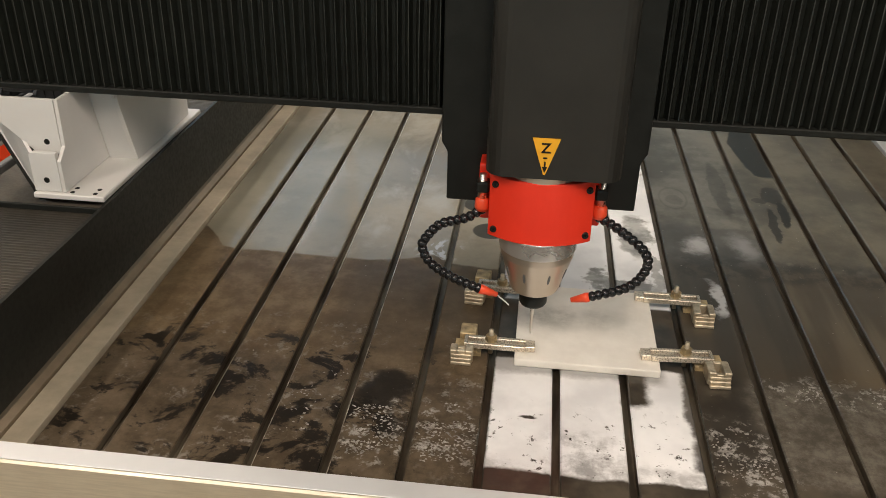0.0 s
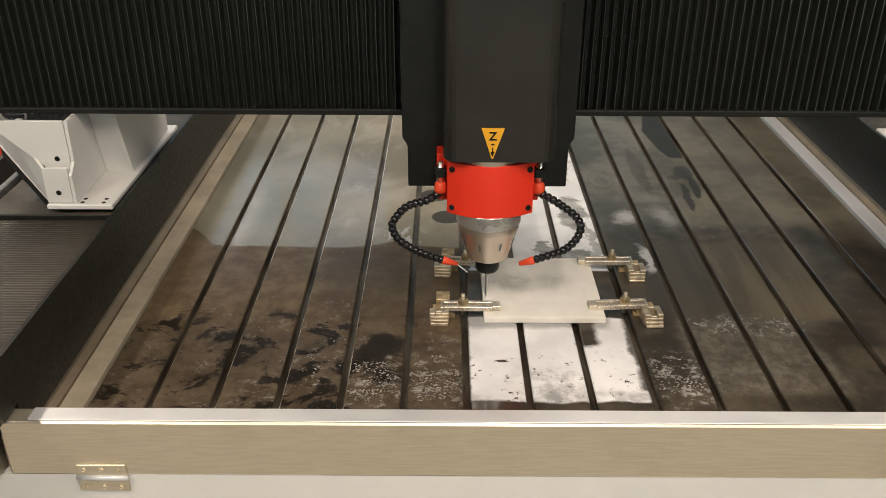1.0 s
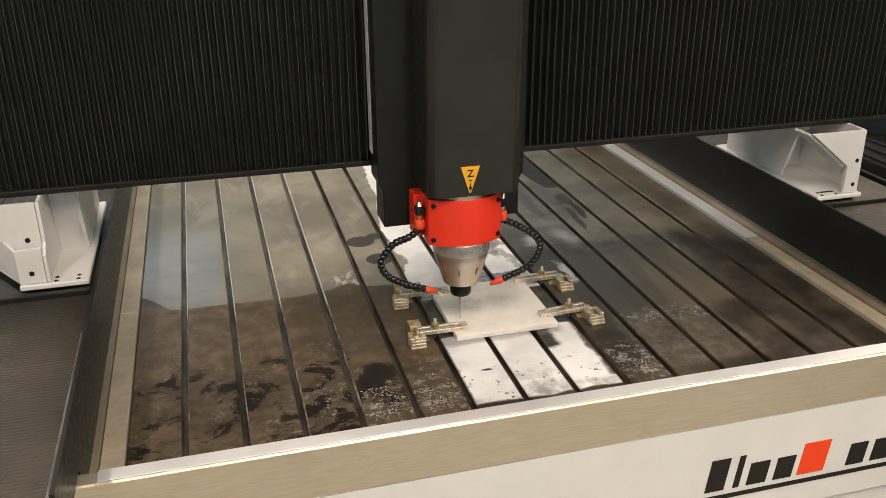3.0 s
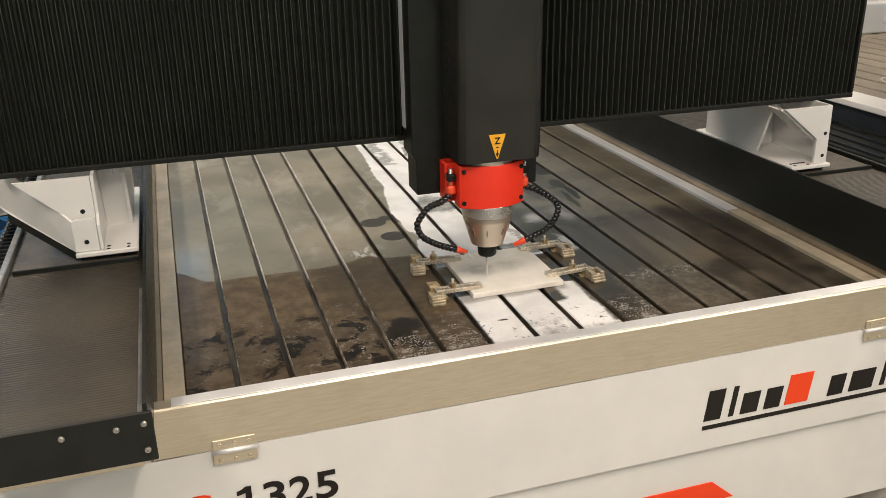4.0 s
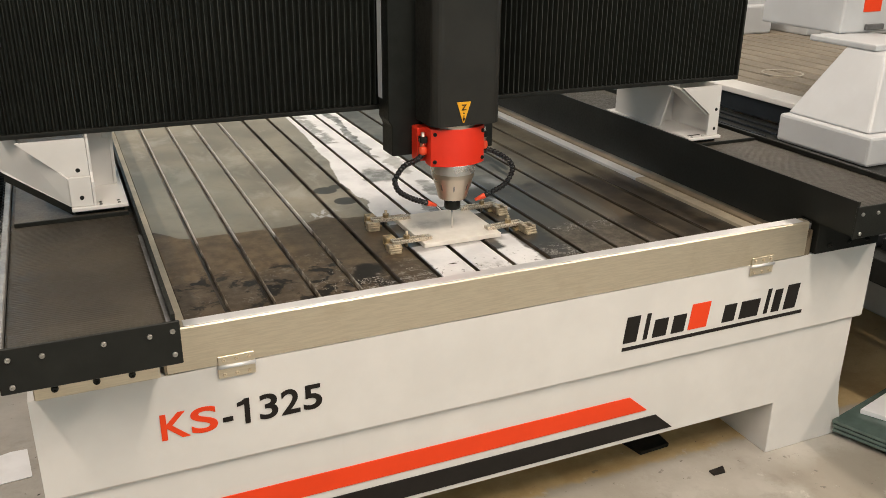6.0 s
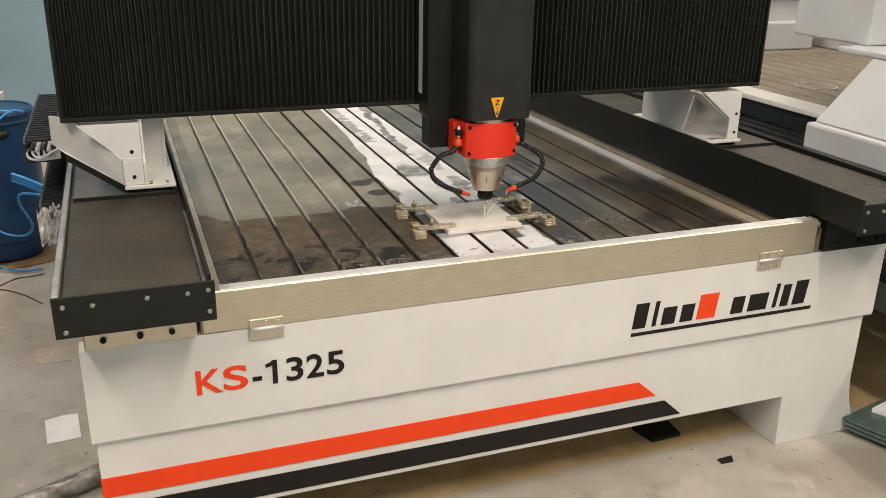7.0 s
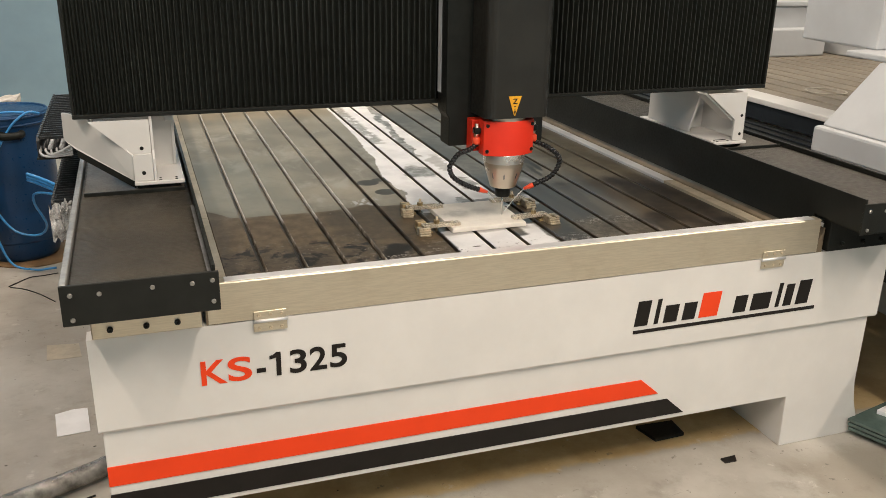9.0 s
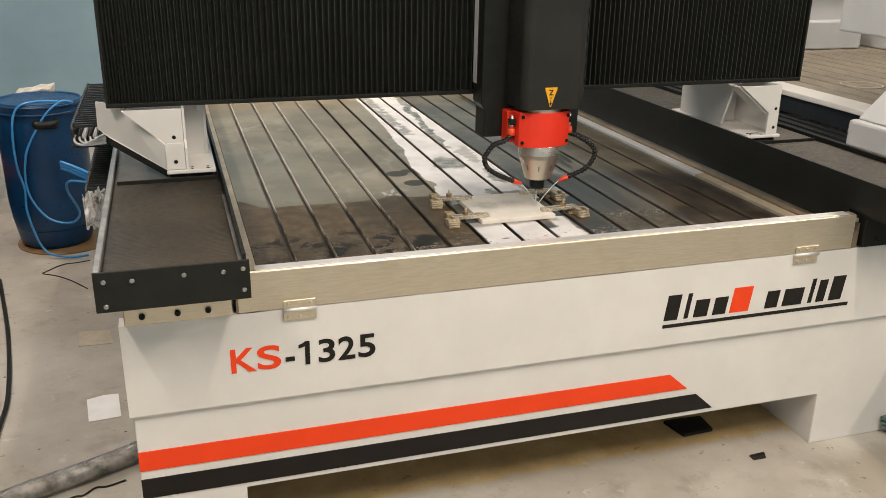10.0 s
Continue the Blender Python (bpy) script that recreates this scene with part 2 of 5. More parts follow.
def film_lanes_material():
    """Grey film ending along one wandering line, brown water before it, black puddles and chalky flakes at the front."""
    n = Bed("wet_bed_with_grey_film").prepare()
    p, inv = n.place, n.inv
    n.paint(n.mul(box_mask(n, p, -0.9, -0.10, 0.05, 0.45, 0.07, n.wander(0.15)), 0.55), n.two(n.grime, 0.35, 0.7, (0.075, 0.053, 0.031), (0.185, 0.140, 0.092)))
    n.paint(n.mul(box_mask(n, p, -0.9, -0.10, 0.40, 0.80, 0.07, n.wander(0.15)), 0.85), n.two(n.grime, 0.35, 0.7, (0.120, 0.082, 0.044), (0.215, 0.155, 0.090)))
    n.paint(n.mul(box_mask(n, p, -0.40, -0.10, 0.42, 0.74, 0.03, n.wander(0.15)), 0.5), (0.055, 0.043, 0.030))
    line = n.edge(n.add(n.x, n.mul(n.fine, 0.01)), [(-0.78, 0.85), (-0.745, 0.825), (-0.712, 0.785), (-0.69, 0.750), (-0.655, 0.738), (-0.60, 0.742), (-0.50, 0.738), (-0.38, 0.735), (-0.305, 0.752),
                                                    (-0.25, 0.775), (-0.215, 0.745), (-0.13, 0.735), (-0.09, 0.74)])
    dry = n.ramp(n.math("SUBTRACT", n.add(n.y, n.mul(n.fine, 0.008)), line), -0.004, 0.004)
    n.paint(dry, grey_film(n))
    n.paint(n.mul(box_mask(n, p, -0.80, -0.45, 0.75, 1.5, 0.12, n.wander(0.2)), n.mul(dry, 0.4)), (0.165, 0.178, 0.148))
    swirl = n.mul(ellipse_mask(n, p, -0.245, 0.795, 0.045, 0.05, 0.3, n.wander(0.05)), n.ramp(n.noise(30, 3, 0.5, n.stretch(p, 1, 0.6, 1), 1.2), 0.50, 0.58))
    n.paint(n.mul(swirl, 0.6), (0.7, 0.7, 0.7))
    pud = n.mul(n.ramp(n.noise(12, 7, 0.68, n.stretch(p, 1, 1.2, 1), 0.4), 0.515, 0.575), box_mask(n, p, -0.78, -0.2, 0.05, 0.45, 0.05, n.wander(0.15)))
    pud = n.top(pud, n.mul(ellipse_mask(n, p, -0.272, 0.318, 0.058, 0.055, 0.25, n.wander(0.15)), 0.9))
    for cx, cy, r in ((-0.176, 1.031, 0.036), (-0.145, 0.901, 0.035), (-0.131, 1.058, 0.022)):
        pud = n.top(pud, ellipse_mask(n, p, cx, cy, r * 1.1, r * 1.05, 0.06))
    n.paint(n.mul(pud, 0.94), n.mix(dry, (0.012, 0.010, 0.008), (0.040, 0.036, 0.028)))
    thin = n.mul(box_mask(n, p, -0.75, -0.10, 0.1, 0.50, 0.06, n.wander(0.15)), n.mul(n.ramp(n.noise(12, 4, 0.65), 0.45, 0.62), 0.45))
    flakes = n.mul(n.mul(n.flake_marks(), inv(pud)), n.top(box_mask(n, p, -0.32, -0.10, 0.16, 0.29, 0.03, n.wander(0.15)), thin))
    n.paint(flakes, n.two(n.noise(60, 6, 0.7), 0.3, 0.7, (0.13, 0.118, 0.10), (0.42, 0.40, 0.37)))
    n.paint(n.mul(n.ramp(n.noise(130, 2, 0.6), 0.72, 0.75), n.mul(inv(dry), 0.5)), (0.42, 0.38, 0.32))
    return n.water(flakes, n.mul(n.blend(dry, 0.10, 0.75), n.blend(pud, 1.0, 0.3)), n.mul(flakes, 0.8), 0.10)


def slurry_lanes_material():
    """White slurry in three lanes: short and round-cornered before the plate, a long torn tail behind it."""
    n = Bed("wet_bed_with_white_slurry").prepare()
    p, inv = n.place, n.inv
    G = n.wander(0.05, 0.016)
    T = n.wander(0.16, 0.035)
    n.paint(box_mask(n, p, -0.2, 0.3, 0.735, 4.0, 0.006, n.wander(0.02)), grey_film(n))
    n.paint(n.mul(ellipse_mask(n, p, -0.098, 1.048, 0.037, 0.036, 0.06), 0.94), (0.040, 0.036, 0.028))
    bare = n.mul(box_mask(n, p, -0.002, 0.050, 1.62, 2.7, 0.012, G), n.mul(n.ramp(n.grime, 0.40, 0.52), 0.9))
    skew = n.math("SUBTRACT", n.x, n.add(n.mul(n.y, 0.085), -0.012))
    bare = n.top(bare, n.mul(n.ramp(n.math("ABSOLUTE", n.add(skew, n.mul(n.ux, 0.11))), 0.013, 0.022, 1, 0), box_mask(n, p, 0.105, 0.3, 1.36, 2.7, 0.02, G)))
    for cx, cy, rx, ry, k in ((0.045, 1.14, 0.050, 0.10, 0.9), (0.160, 1.24, 0.030, 0.13, 0.55), (0.085, 0.72, 0.025, 0.035, 0.85), (0.165, 0.93, 0.034, 0.10, 0.85), (0.140, 0.70, 0.05, 0.035, 0.8),
                              (0.198, 0.80, 0.014, 0.12, 0.6), (-0.095, 0.885, 0.022, 0.05, 0.9)):
        bare = n.top(bare, n.mul(ellipse_mask(n, p, cx, cy, rx, ry, 0.22, T), k))
    bare = n.mul(bare, inv(ellipse_mask(n, p, 0.09, 1.88, 0.055, 0.06, 0.1, G)))
    shore = n.edge(n.y, [(0.62, -0.100), (0.775, -0.106), (0.83, -0.092), (0.888, -0.080), (0.93, -0.098), (0.995, -0.094), (1.11, -0.102), (1.187, -0.091), (1.30, -0.078), (1.393, -0.057), (1.56, -0.059), (1.76, -0.037),
                         (1.96, -0.032), (2.21, -0.026), (2.7, -0.02)])
    away = n.math("SUBTRACT", n.add(n.x, n.add(n.mul(n.fine, 0.018), n.mul(n.ux, 0.03))), shore)
    back = n.mul(n.ramp(away, -0.003, 0.003), box_mask(n, p, -0.2, 0.212, 0.63, 2.66, 0.004))
    n.paint(n.mul(bare, back), n.two(n.grime, 0.4, 0.62, (0.11, 0.11, 0.097), (0.42, 0.42, 0.40)))
    white = n.mul(back, inv(bare))
    lane = box_mask(n, p, -0.104, 0.208, 0.166, 0.435, 0.004, (n.mul(n.fine, 0.014), n.mul(n.ux, 0.04)))
    worn = n.mul(box_mask(n, p, 0.0, 0.112, -0.1, 0.25, 0.035, n.wander(0.15)), 0.75)
    worn = n.top(worn, n.mul(box_mask(n, p, -0.13, 0.22, -0.1, 0.20, 0.018, n.wander(0.15)), 0.6))
    lane = n.mul(lane, inv(n.mul(worn, n.ramp(n.grime, 0.40, 0.66, 0.0, 0.8))))
    # greyer band along the plate's front edge: its shade put into the slurry colour
    lane = n.mul(lane, inv(n.mul(box_mask(n, p, -0.12, 0.17, 0.397, 0.5, 0.012, G), 0.55)))
    cut = n.mul(n.ramp(n.noise(62, 4, 0.7), 0.62, 0.67), box_mask(n, p, -0.12, 0.3, -0.1, 0.30, 0.04, G))
    cut = n.top(cut, ellipse_mask(n, p, -0.045, 0.285, 0.013, 0.004, 0.3, (n.mul(n.fine, 0.01), n.mul(n.fine, 0.01))))
    cut = n.top(cut, box_mask(n, p, 0.100, 0.140, 0.33, 0.50, 0.008, G))
    cut = n.top(cut, n.mul(box_mask(n, p, 0.20, 0.24, 0.2, 0.44, 0.006, G), 0.9))
    white = n.top(white, n.mul(lane, inv(cut)))
    n.paint(white, n.two(n.noise(9, 4, 0.6), 0.35, 0.65, (0.74, 0.74, 0.75), (0.88, 0.88, 0.885)))
    return n.water(n.mul(white, 0.5), 0.9, n.mul(white, 0.7))


def puddle_lanes_material():
    """Clear dark water beside the plate, grey and tan films beyond, black tongues, and a tan crust with flakes at the front."""
    n = Bed("wet_bed_with_dark_water").prepare()
    p, inv = n.place, n.inv
    G = n.wander(0.05, 0.016)
    n.paint(n.mul(box_mask(n, p, 0.20, 0.47, 0.80, 4.0, 0.05, G), 0.9), n.two(n.ux, -0.14, 0.16, (0.068, 0.064, 0.052), (0.165, 0.157, 0.132)))
    n.paint(n.mul(box_mask(n, p, 0.45, 0.95, 0.84, 4.0, 0.09, n.wander(0.15)), 0.85), n.two(n.ux, -0.15, 0.15, (0.072, 0.061, 0.041), (0.15, 0.132, 0.094)))
    # brown water, with lengthwise streaks that paint in the reflection of the bellows
    wet = box_mask(n, p, 0.20, 0.66, 0.43, 0.82, 0.02, G)
    n.paint(n.mul(wet, 0.85), n.two(n.noise(16, 3, 0.5, n.stretch(p, 1, 0.1, 1)), 0.42, 0.6, (0.078, 0.058, 0.035), (0.140, 0.108, 0.069)))
    slate = box_mask(n, p, 0.20, 0.43, 0.22, 1.0, 0.015, G)
    n.paint(n.mul(slate, 0.6), (0.036, 0.031, 0.025))
    tongue = n.math("SUBTRACT", n.add(n.x, n.mul(n.fine, 0.012)), n.edge(n.y, [(1.28, 0.53), (1.31, 0.489), (1.36, 0.476), (1.53, 0.457), (1.66, 0.484), (1.9, 0.495), (2.4, 0.51)]))
    black = n.mul(n.ramp(tongue, -0.003, 0.003), box_mask(n, p, 0.40, 0.536, 1.30, 2.4, 0.008))
    for cx, cy, rx, ry, k in ((0.503, 1.19, 0.026, 0.05, 0.8), (0.510, 1.09, 0.012, 0.07, 0.95), (0.478, 1.03, 0.011, 0.09, 0.85), (0.472, 1.16, 0.020, 0.016, 0.7), (0.385, 1.22, 0.019, 0.16, 0.5), (0.275, 1.13, 0.018, 0.03, 0.3)):
        black = n.top(black, n.mul(ellipse_mask(n, p, cx, cy, rx, ry, 0.12, G), k))
    ring = n.mul(ellipse_mask(n, p, 0.268, 1.14, 0.034, 0.062, 0.06), inv(ellipse_mask(n, p, 0.268, 1.14, 0.029, 0.055, 0.06)))
    black = n.top(black, n.mul(ring, 0.25))
    black = n.top(black, n.mul(box_mask(n, p, 0.24, 0.72, 0.765, 0.86, 0.02, G), n.mul(n.ramp(n.grime, 0.40, 0.55), 0.6)))
    n.paint(n.mul(black, 0.94), (0.012, 0.010, 0.008))
    T = n.wander(0.10, 0.03)
    tips = n.mul(ellipse_mask(n, p, 0.292, 0.905, 0.028, 0.030, 0.7, T), 0.40)
    tips = n.top(tips, n.mul(ellipse_mask(n, p, 0.308, 0.68, 0.010, 0.055, 0.5, T), 0.6))
    tips = n.top(tips, n.mul(ellipse_mask(n, p, 0.395, 0.91, 0.022, 0.05, 0.8, T), 0.2))
    n.paint(tips, (0.8, 0.8, 0.81))
    tan = n.mul(box_mask(n, p, 0.315, 0.56, 0.20, 0.425, 0.02, n.wander(0.12)), 0.85)
    n.paint(tan, n.two(n.noise(30, 7, 0.72), 0.36, 0.68, (0.070, 0.060, 0.046), (0.175, 0.155, 0.125)))
    zone = n.top(box_mask(n, p, 0.22, 0.32, 0.15, 0.31, 0.03, n.wander(0.12)), n.mul(box_mask(n, p, 0.33, 0.56, 0.385, 0.435, 0.015, n.wander(0.12)), 0.9))
    flakes = n.mul(n.flake_marks(), zone)
    n.paint(flakes, n.two(n.noise(60, 6, 0.7), 0.3, 0.7, (0.13, 0.118, 0.10), (0.42, 0.40, 0.37)))
    n.paint(n.mul(n.ramp(n.noise(130, 2, 0.6), 0.72, 0.75), 0.5), (0.42, 0.38, 0.32))
    return n.water(n.top(flakes, n.mul(tan, 0.7)), n.mul(n.blend(n.top(wet, slate), 0.45, 0.62), n.blend(black, 1.0, 0.25)), n.mul(flakes, 0.8))


def concrete_material():
    n = Nodes("stained_concrete")
    p = n.place
    big = n.noise(1.4, 6, 0.62)
    mid = n.noise(7, 6, 0.65)
    w = n.math("SUBTRACT", mid, 0.5)
    col = n.mix(n.ramp(big, 0.35, 0.68), (0.33, 0.305, 0.262), (0.48, 0.46, 0.415))
    col = n.mix(n.mul(n.ramp(mid, 0.52, 0.7), 0.40), col, (0.22, 0.20, 0.165))
    # oil-soaked ochre stretch under the machine, with a clear edge
    brown = box_mask(n, p, -1.02, 3.0, 0.112, 4.0, 0.016, (n.mul(w, 0.10), n.mul(w, 0.10)))
    col = n.mix(n.mul(brown, 0.86), col, n.mix(n.ramp(n.noise(5, 5, 0.65), 0.35, 0.68), (0.40, 0.27, 0.105), (0.56, 0.42, 0.205)))
    damp = box_mask(n, p, 0.86, 1.5, -0.6, -0.06, 0.06, (n.mul(w, 0.25), n.mul(w, 0.25)))
    col = n.mix(n.mul(damp, 0.55), col, (0.20, 0.165, 0.115))
    spot = n.ramp(n.noise(23, 4, 0.6), 0.66, 0.71)
    col = n.mix(n.mul(spot, 0.6), col, (0.10, 0.09, 0.075))
    speck = n.ramp(n.noise(70, 3, 0.6), 0.70, 0.74)
    col = n.mix(n.mul(speck, 0.7), col, (0.085, 0.075, 0.06))
    pale = n.mul(n.ramp(n.noise(13, 6, 0.72), 0.60, 0.70), 0.5)
    col = n.mix(pale, col, (0.62, 0.60, 0.55))
    scuff = n.ramp(n.noise(9, 5, 0.7, n.stretch(p, 1, 4, 1), 0.8), 0.66, 0.70)
    col = n.mix(n.mul(scuff, 0.45), col, (0.16, 0.145, 0.12))
    n.bump(n.noise(90, 4, 0.7), 0.18, 0.004)
    return n.done(col, n.blend(n.top(brown, n.ramp(mid, 0.35, 0.7, 0.6, 0.0)), 0.62, 0.30))


def painted_metal(name, colour, rough, dirt=0.35, coat=0.0):
    """Sprayed sheet metal with faint orange peel, smudges and thin dirt."""
    n = Nodes(name)
    p = n.place
    col = n.mix(n.ramp(n.noise(5, 5, 0.6), 0.35, 0.7), tuple(c * 0.93 for c in colour), colour)
    smudge = n.mul(n.ramp(n.noise(16, 6, 0.7, n.stretch(p, 1, 1, 0.4)), 0.58, 0.75), dirt)
    col = n.mix(smudge, col, tuple(c * f for c, f in zip(colour, (0.72, 0.68, 0.6))))
    n.bump(n.noise(340, 2, 0.5), 0.03, 0.001)
    return n.done(col, n.blend(n.ramp(n.noise(4, 4, 0.6), 0.3, 0.75), rough - 0.03, rough + 0.05), 0.0, Coat_Weight=coat)


def brushed(name, colour, rough, stretch=(1, 30, 30), dirt=0.3, relief=0.06):
    n = Nodes(name)
    p = n.place
    streak = n.noise(22, 4, 0.6, n.stretch(p, *stretch))
    col = n.mix(n.ramp(streak, 0.3, 0.7), tuple(c * 0.86 for c in colour), colour)
    stain = n.mul(n.ramp(n.noise(8, 5, 0.65), 0.5, 0.75), dirt)
    col = n.mix(stain, col, tuple(c * f for c, f in zip(colour, (0.6, 0.53, 0.42))))
    n.bump(streak, relief, 0.001)
    return n.done(col, n.blend(n.ramp(streak, 0.3, 0.7), rough - 0.05, rough + 0.12), 0.85)


def slot_material():
    n = Nodes("oily_slot_metal")
    col = n.mix(n.ramp(n.noise(9, 4, 0.6, n.stretch(n.place, 3, 0.5, 1)), 0.35, 0.7), (0.05, 0.038, 0.025), (0.20, 0.17, 0.125))
    return n.done(col, 0.38, 0.5)


def lit_slot_wall_material():
    """Slot wall with the light it catches painted pale under the grey film, and thin brown dirt nearer the front."""
    n = Nodes("lit_slot_wall")
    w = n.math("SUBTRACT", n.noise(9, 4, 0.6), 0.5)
    lit_span = box_mask(n, n.place, -0.70, -0.25, 0.68, 4.0, 0.02, (n.mul(w, 0.02), n.mul(w, 0.12)))
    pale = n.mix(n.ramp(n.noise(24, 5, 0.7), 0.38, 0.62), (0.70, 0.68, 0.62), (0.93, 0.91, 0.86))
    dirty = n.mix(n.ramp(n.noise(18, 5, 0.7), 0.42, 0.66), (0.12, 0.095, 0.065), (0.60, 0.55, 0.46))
    return n.done(n.mix(lit_span, dirty, pale), 0.42)


def stone_material():
    """Cream stone with damp grey slurry where the cutter has worked."""
    n = Nodes("cream_stone")
    p = n.place
    w = n.math("SUBTRACT", n.noise(16, 5, 0.65), 0.5)
    col = n.mix(n.ramp(n.noise(20, 5, 0.6), 0.3, 0.72), (0.79, 0.75, 0.68), (0.87, 0.83, 0.76))
    damp = n.top(ellipse_mask(n, p, -0.02, 0.55, 0.05, 0.035, 0.6, (n.mul(w, 0.06), n.mul(w, 0.05))), n.mul(ellipse_mask(n, p, 0.065, 0.555, 0.035, 0.03, 0.7, (n.mul(w, 0.06), n.mul(w, 0.05))), 0.7))
    col = n.mix(n.mul(damp, n.ramp(n.noise(45, 4, 0.65), 0.25, 0.7, 0.25, 0.75)), col, (0.40, 0.375, 0.325))
    n.bump(n.noise(240, 3, 0.6), 0.15, 0.002)
    return n.done(col, n.blend(damp, 0.5, 0.28))


SLOT = slot_material()
SLOT_SIDE = lit_slot_wall_material()
BED_FILM, BED_SLURRY, BED_PUDDLE = film_lanes_material(), slurry_lanes_material(), puddle_lanes_material()
CONCRETE = concrete_material()
WHITE = painted_metal("cream_white_paint", (0.735, 0.72, 0.695), 0.33, 0.07)
WHITE_COOL = painted_metal("cool_white_paint", (0.56, 0.575, 0.59), 0.45, 0.1)
STEEL = brushed("champagne_steel", (0.66, 0.60, 0.48), 0.36, (1, 16, 16), 0.22, 0.02)
STEEL_BRIGHT = plain("bright_steel", (0.70, 0.71, 0.72), 0.42, 0.5, 0.06, 2.5)
STRIP = plain("beige_strip", (0.50, 0.435, 0.325), 0.4, 0.2, 0.25, 9)
TRAY = plain("tray_steel", (0.24, 0.19, 0.13), 0.36, 0.3, 0.25, 9)
BLACK = plain("black_powder_coat", (0.0125, 0.0138, 0.012), 0.45, 0.0, 0.25, 20, 0.1, gloss=0.25)
BLACK_SATIN = plain("satin_black_cover", (0.0145, 0.0155, 0.0135), 0.42, 0.0, 0.2, 9, 0.12, gloss=0.25)
RUBBER = plain("black_bellows_cloth", (0.0128, 0.0146, 0.0118), 0.5, 0.0, 0.2, 30, 0.1, gloss=0.22)
BROWN_CLOTH = plain("dusty_bellows_cloth", (0.036, 0.030, 0.0205), 0.46, 0.0, 0.45, 5, 0.1, gloss=0.4)
PALE_RAIL = plain("scuffed_pale_rail", (0.34, 0.335, 0.32), 0.4, 0.4, 0.35, 14, 0.1)
DUST_PLATE = plain("dusty_brown_plate", (0.11, 0.095, 0.075), 0.5, 0.2, 0.35, 12, 0.1)
GREY_RAIL = plain("worn_grey_rail", (0.20, 0.20, 0.20), 0.42, 0.5, 0.35, 14, 0.1)
DARK_GAP = plain("near_black_tone", (0.012, 0.010, 0.008), 0.5, 0.0, 0.4, 30)
RED = plain("red_anodised_metal", (0.86, 0.040, 0.015), 0.38, 0.0, 0.05, 10, 0.05)
RED_PAINT = plain("orange_red_vinyl", (0.86, 0.062, 0.012), 0.42, 0.0, 0.04, 8, gloss=0.25)
BLACK_VINYL = plain("black_vinyl", (0.012, 0.010, 0.009), 0.42, 0.0, 0.2, 12, gloss=0.25)
YELLOW = plain("yellow_label", (0.86, 0.42, 0.02), 0.4, 0.0, 0.06, 30)
SPINDLE = plain("satin_spindle_steel", (0.64, 0.56, 0.46), 0.32, 0.85, 0.04, 1.2)
RING_STEEL = plain("turned_ring_steel", (0.86, 0.84, 0.80), 0.25, 0.85, 0.04, 1.2)
CHROME = plain("chrome", (0.86, 0.83, 0.78), 0.32, 1.0, 0.03, 5)
SCREW_STEEL = plain("dull_screw_steel", (0.42, 0.41, 0.39), 0.35, 0.9, 0.2, 60)
COLUMN_BLACK = plain("satin_black_column_paint", (0.0212, 0.0202, 0.0172), 0.36, 0.0, 0.2, 9, 0.08, gloss=0.4)
FOLD_EDGE = plain("lit_fold_edge", (0.036, 0.039, 0.034), 0.4, 0.0, 0.8, 3.5, 0.1, gloss=0.5)
BEAD = plain("black_hose_plastic", (0.012, 0.012, 0.013), 0.25, 0.0, 0.1, 60)
ORANGE = plain("orange_red_plastic", (0.86, 0.085, 0.03), 0.35, 0.0, 0.06, 60)
STONE = stone_material()
RUSTY = plain("oily_clamp_steel", (0.56, 0.48, 0.35), 0.36, 0.45, 0.45, 38, 0.25)
STRAP_STEEL = plain("worn_strap_steel", (0.64, 0.57, 0.46), 0.3, 0.55, 0.3, 30, 0.04)
RUSTY_DARK = plain("rusty_clamp_block", (0.46, 0.35, 0.19), 0.42, 0.3, 0.55, 45, 0.3)
BLUE_PLASTIC = plain("blue_barrel_plastic", (0.003, 0.044, 0.130), 0.34, 0.0, 0.22, 6, 0.08)
BLUE_HOSE = plain("sky_blue_hose", (0.05, 0.27, 0.62), 0.32, 0.0, 0.1, 20)
CHAIN = plain("black_cable_chain", (0.02, 0.022, 0.025), 0.35, 0.0, 0.25, 30)
WALL_BLUE = plain("pale_blue_wall_paint", (0.23, 0.35, 0.43), 0.6, 0.0, 0.12, 1.3, 0.05)
PLASTER = plain("white_ceiling_paint", (0.75, 0.75, 0.73), 0.7, 0.0, 0.08, 1.0)
PAPER = plain("white_paper", (0.86, 0.87, 0.89), 0.7, 0.0, 0.06, 12)
STONE_WRAP = plain("dusty_wrapping", (0.62, 0.58, 0.52), 0.6, 0.0, 0.35, 22, 0.4)
PALE_BOARD = plain("pale_dusty_board", (0.50, 0.46, 0.40), 0.6, 0.0, 0.25, 6, 0.2)
GREEN = plain("green_bottle_plastic", (0.006, 0.26, 0.075), 0.2, 0.0, 0.15, 10, coat=0.5)
SLAT_WOOD = plain("pale_table_slat", (0.25, 0.215, 0.165), 0.5, 0.1, 0.25, 5, 0.15)
NAVY = plain("dark_navy_panel", (0.018, 0.022, 0.027), 0.5, 0.0, 0.25, 5, gloss=0.25)
SILVER_FOIL = plain("crumpled_foil", (0.85, 0.85, 0.85), 0.22, 0.45, 0.25, 40, 0.9)
DUCT_FILM = plain("glossy_duct_film", (0.34, 0.33, 0.31), 0.16, 0.7, 0.6, 24, 1.0)
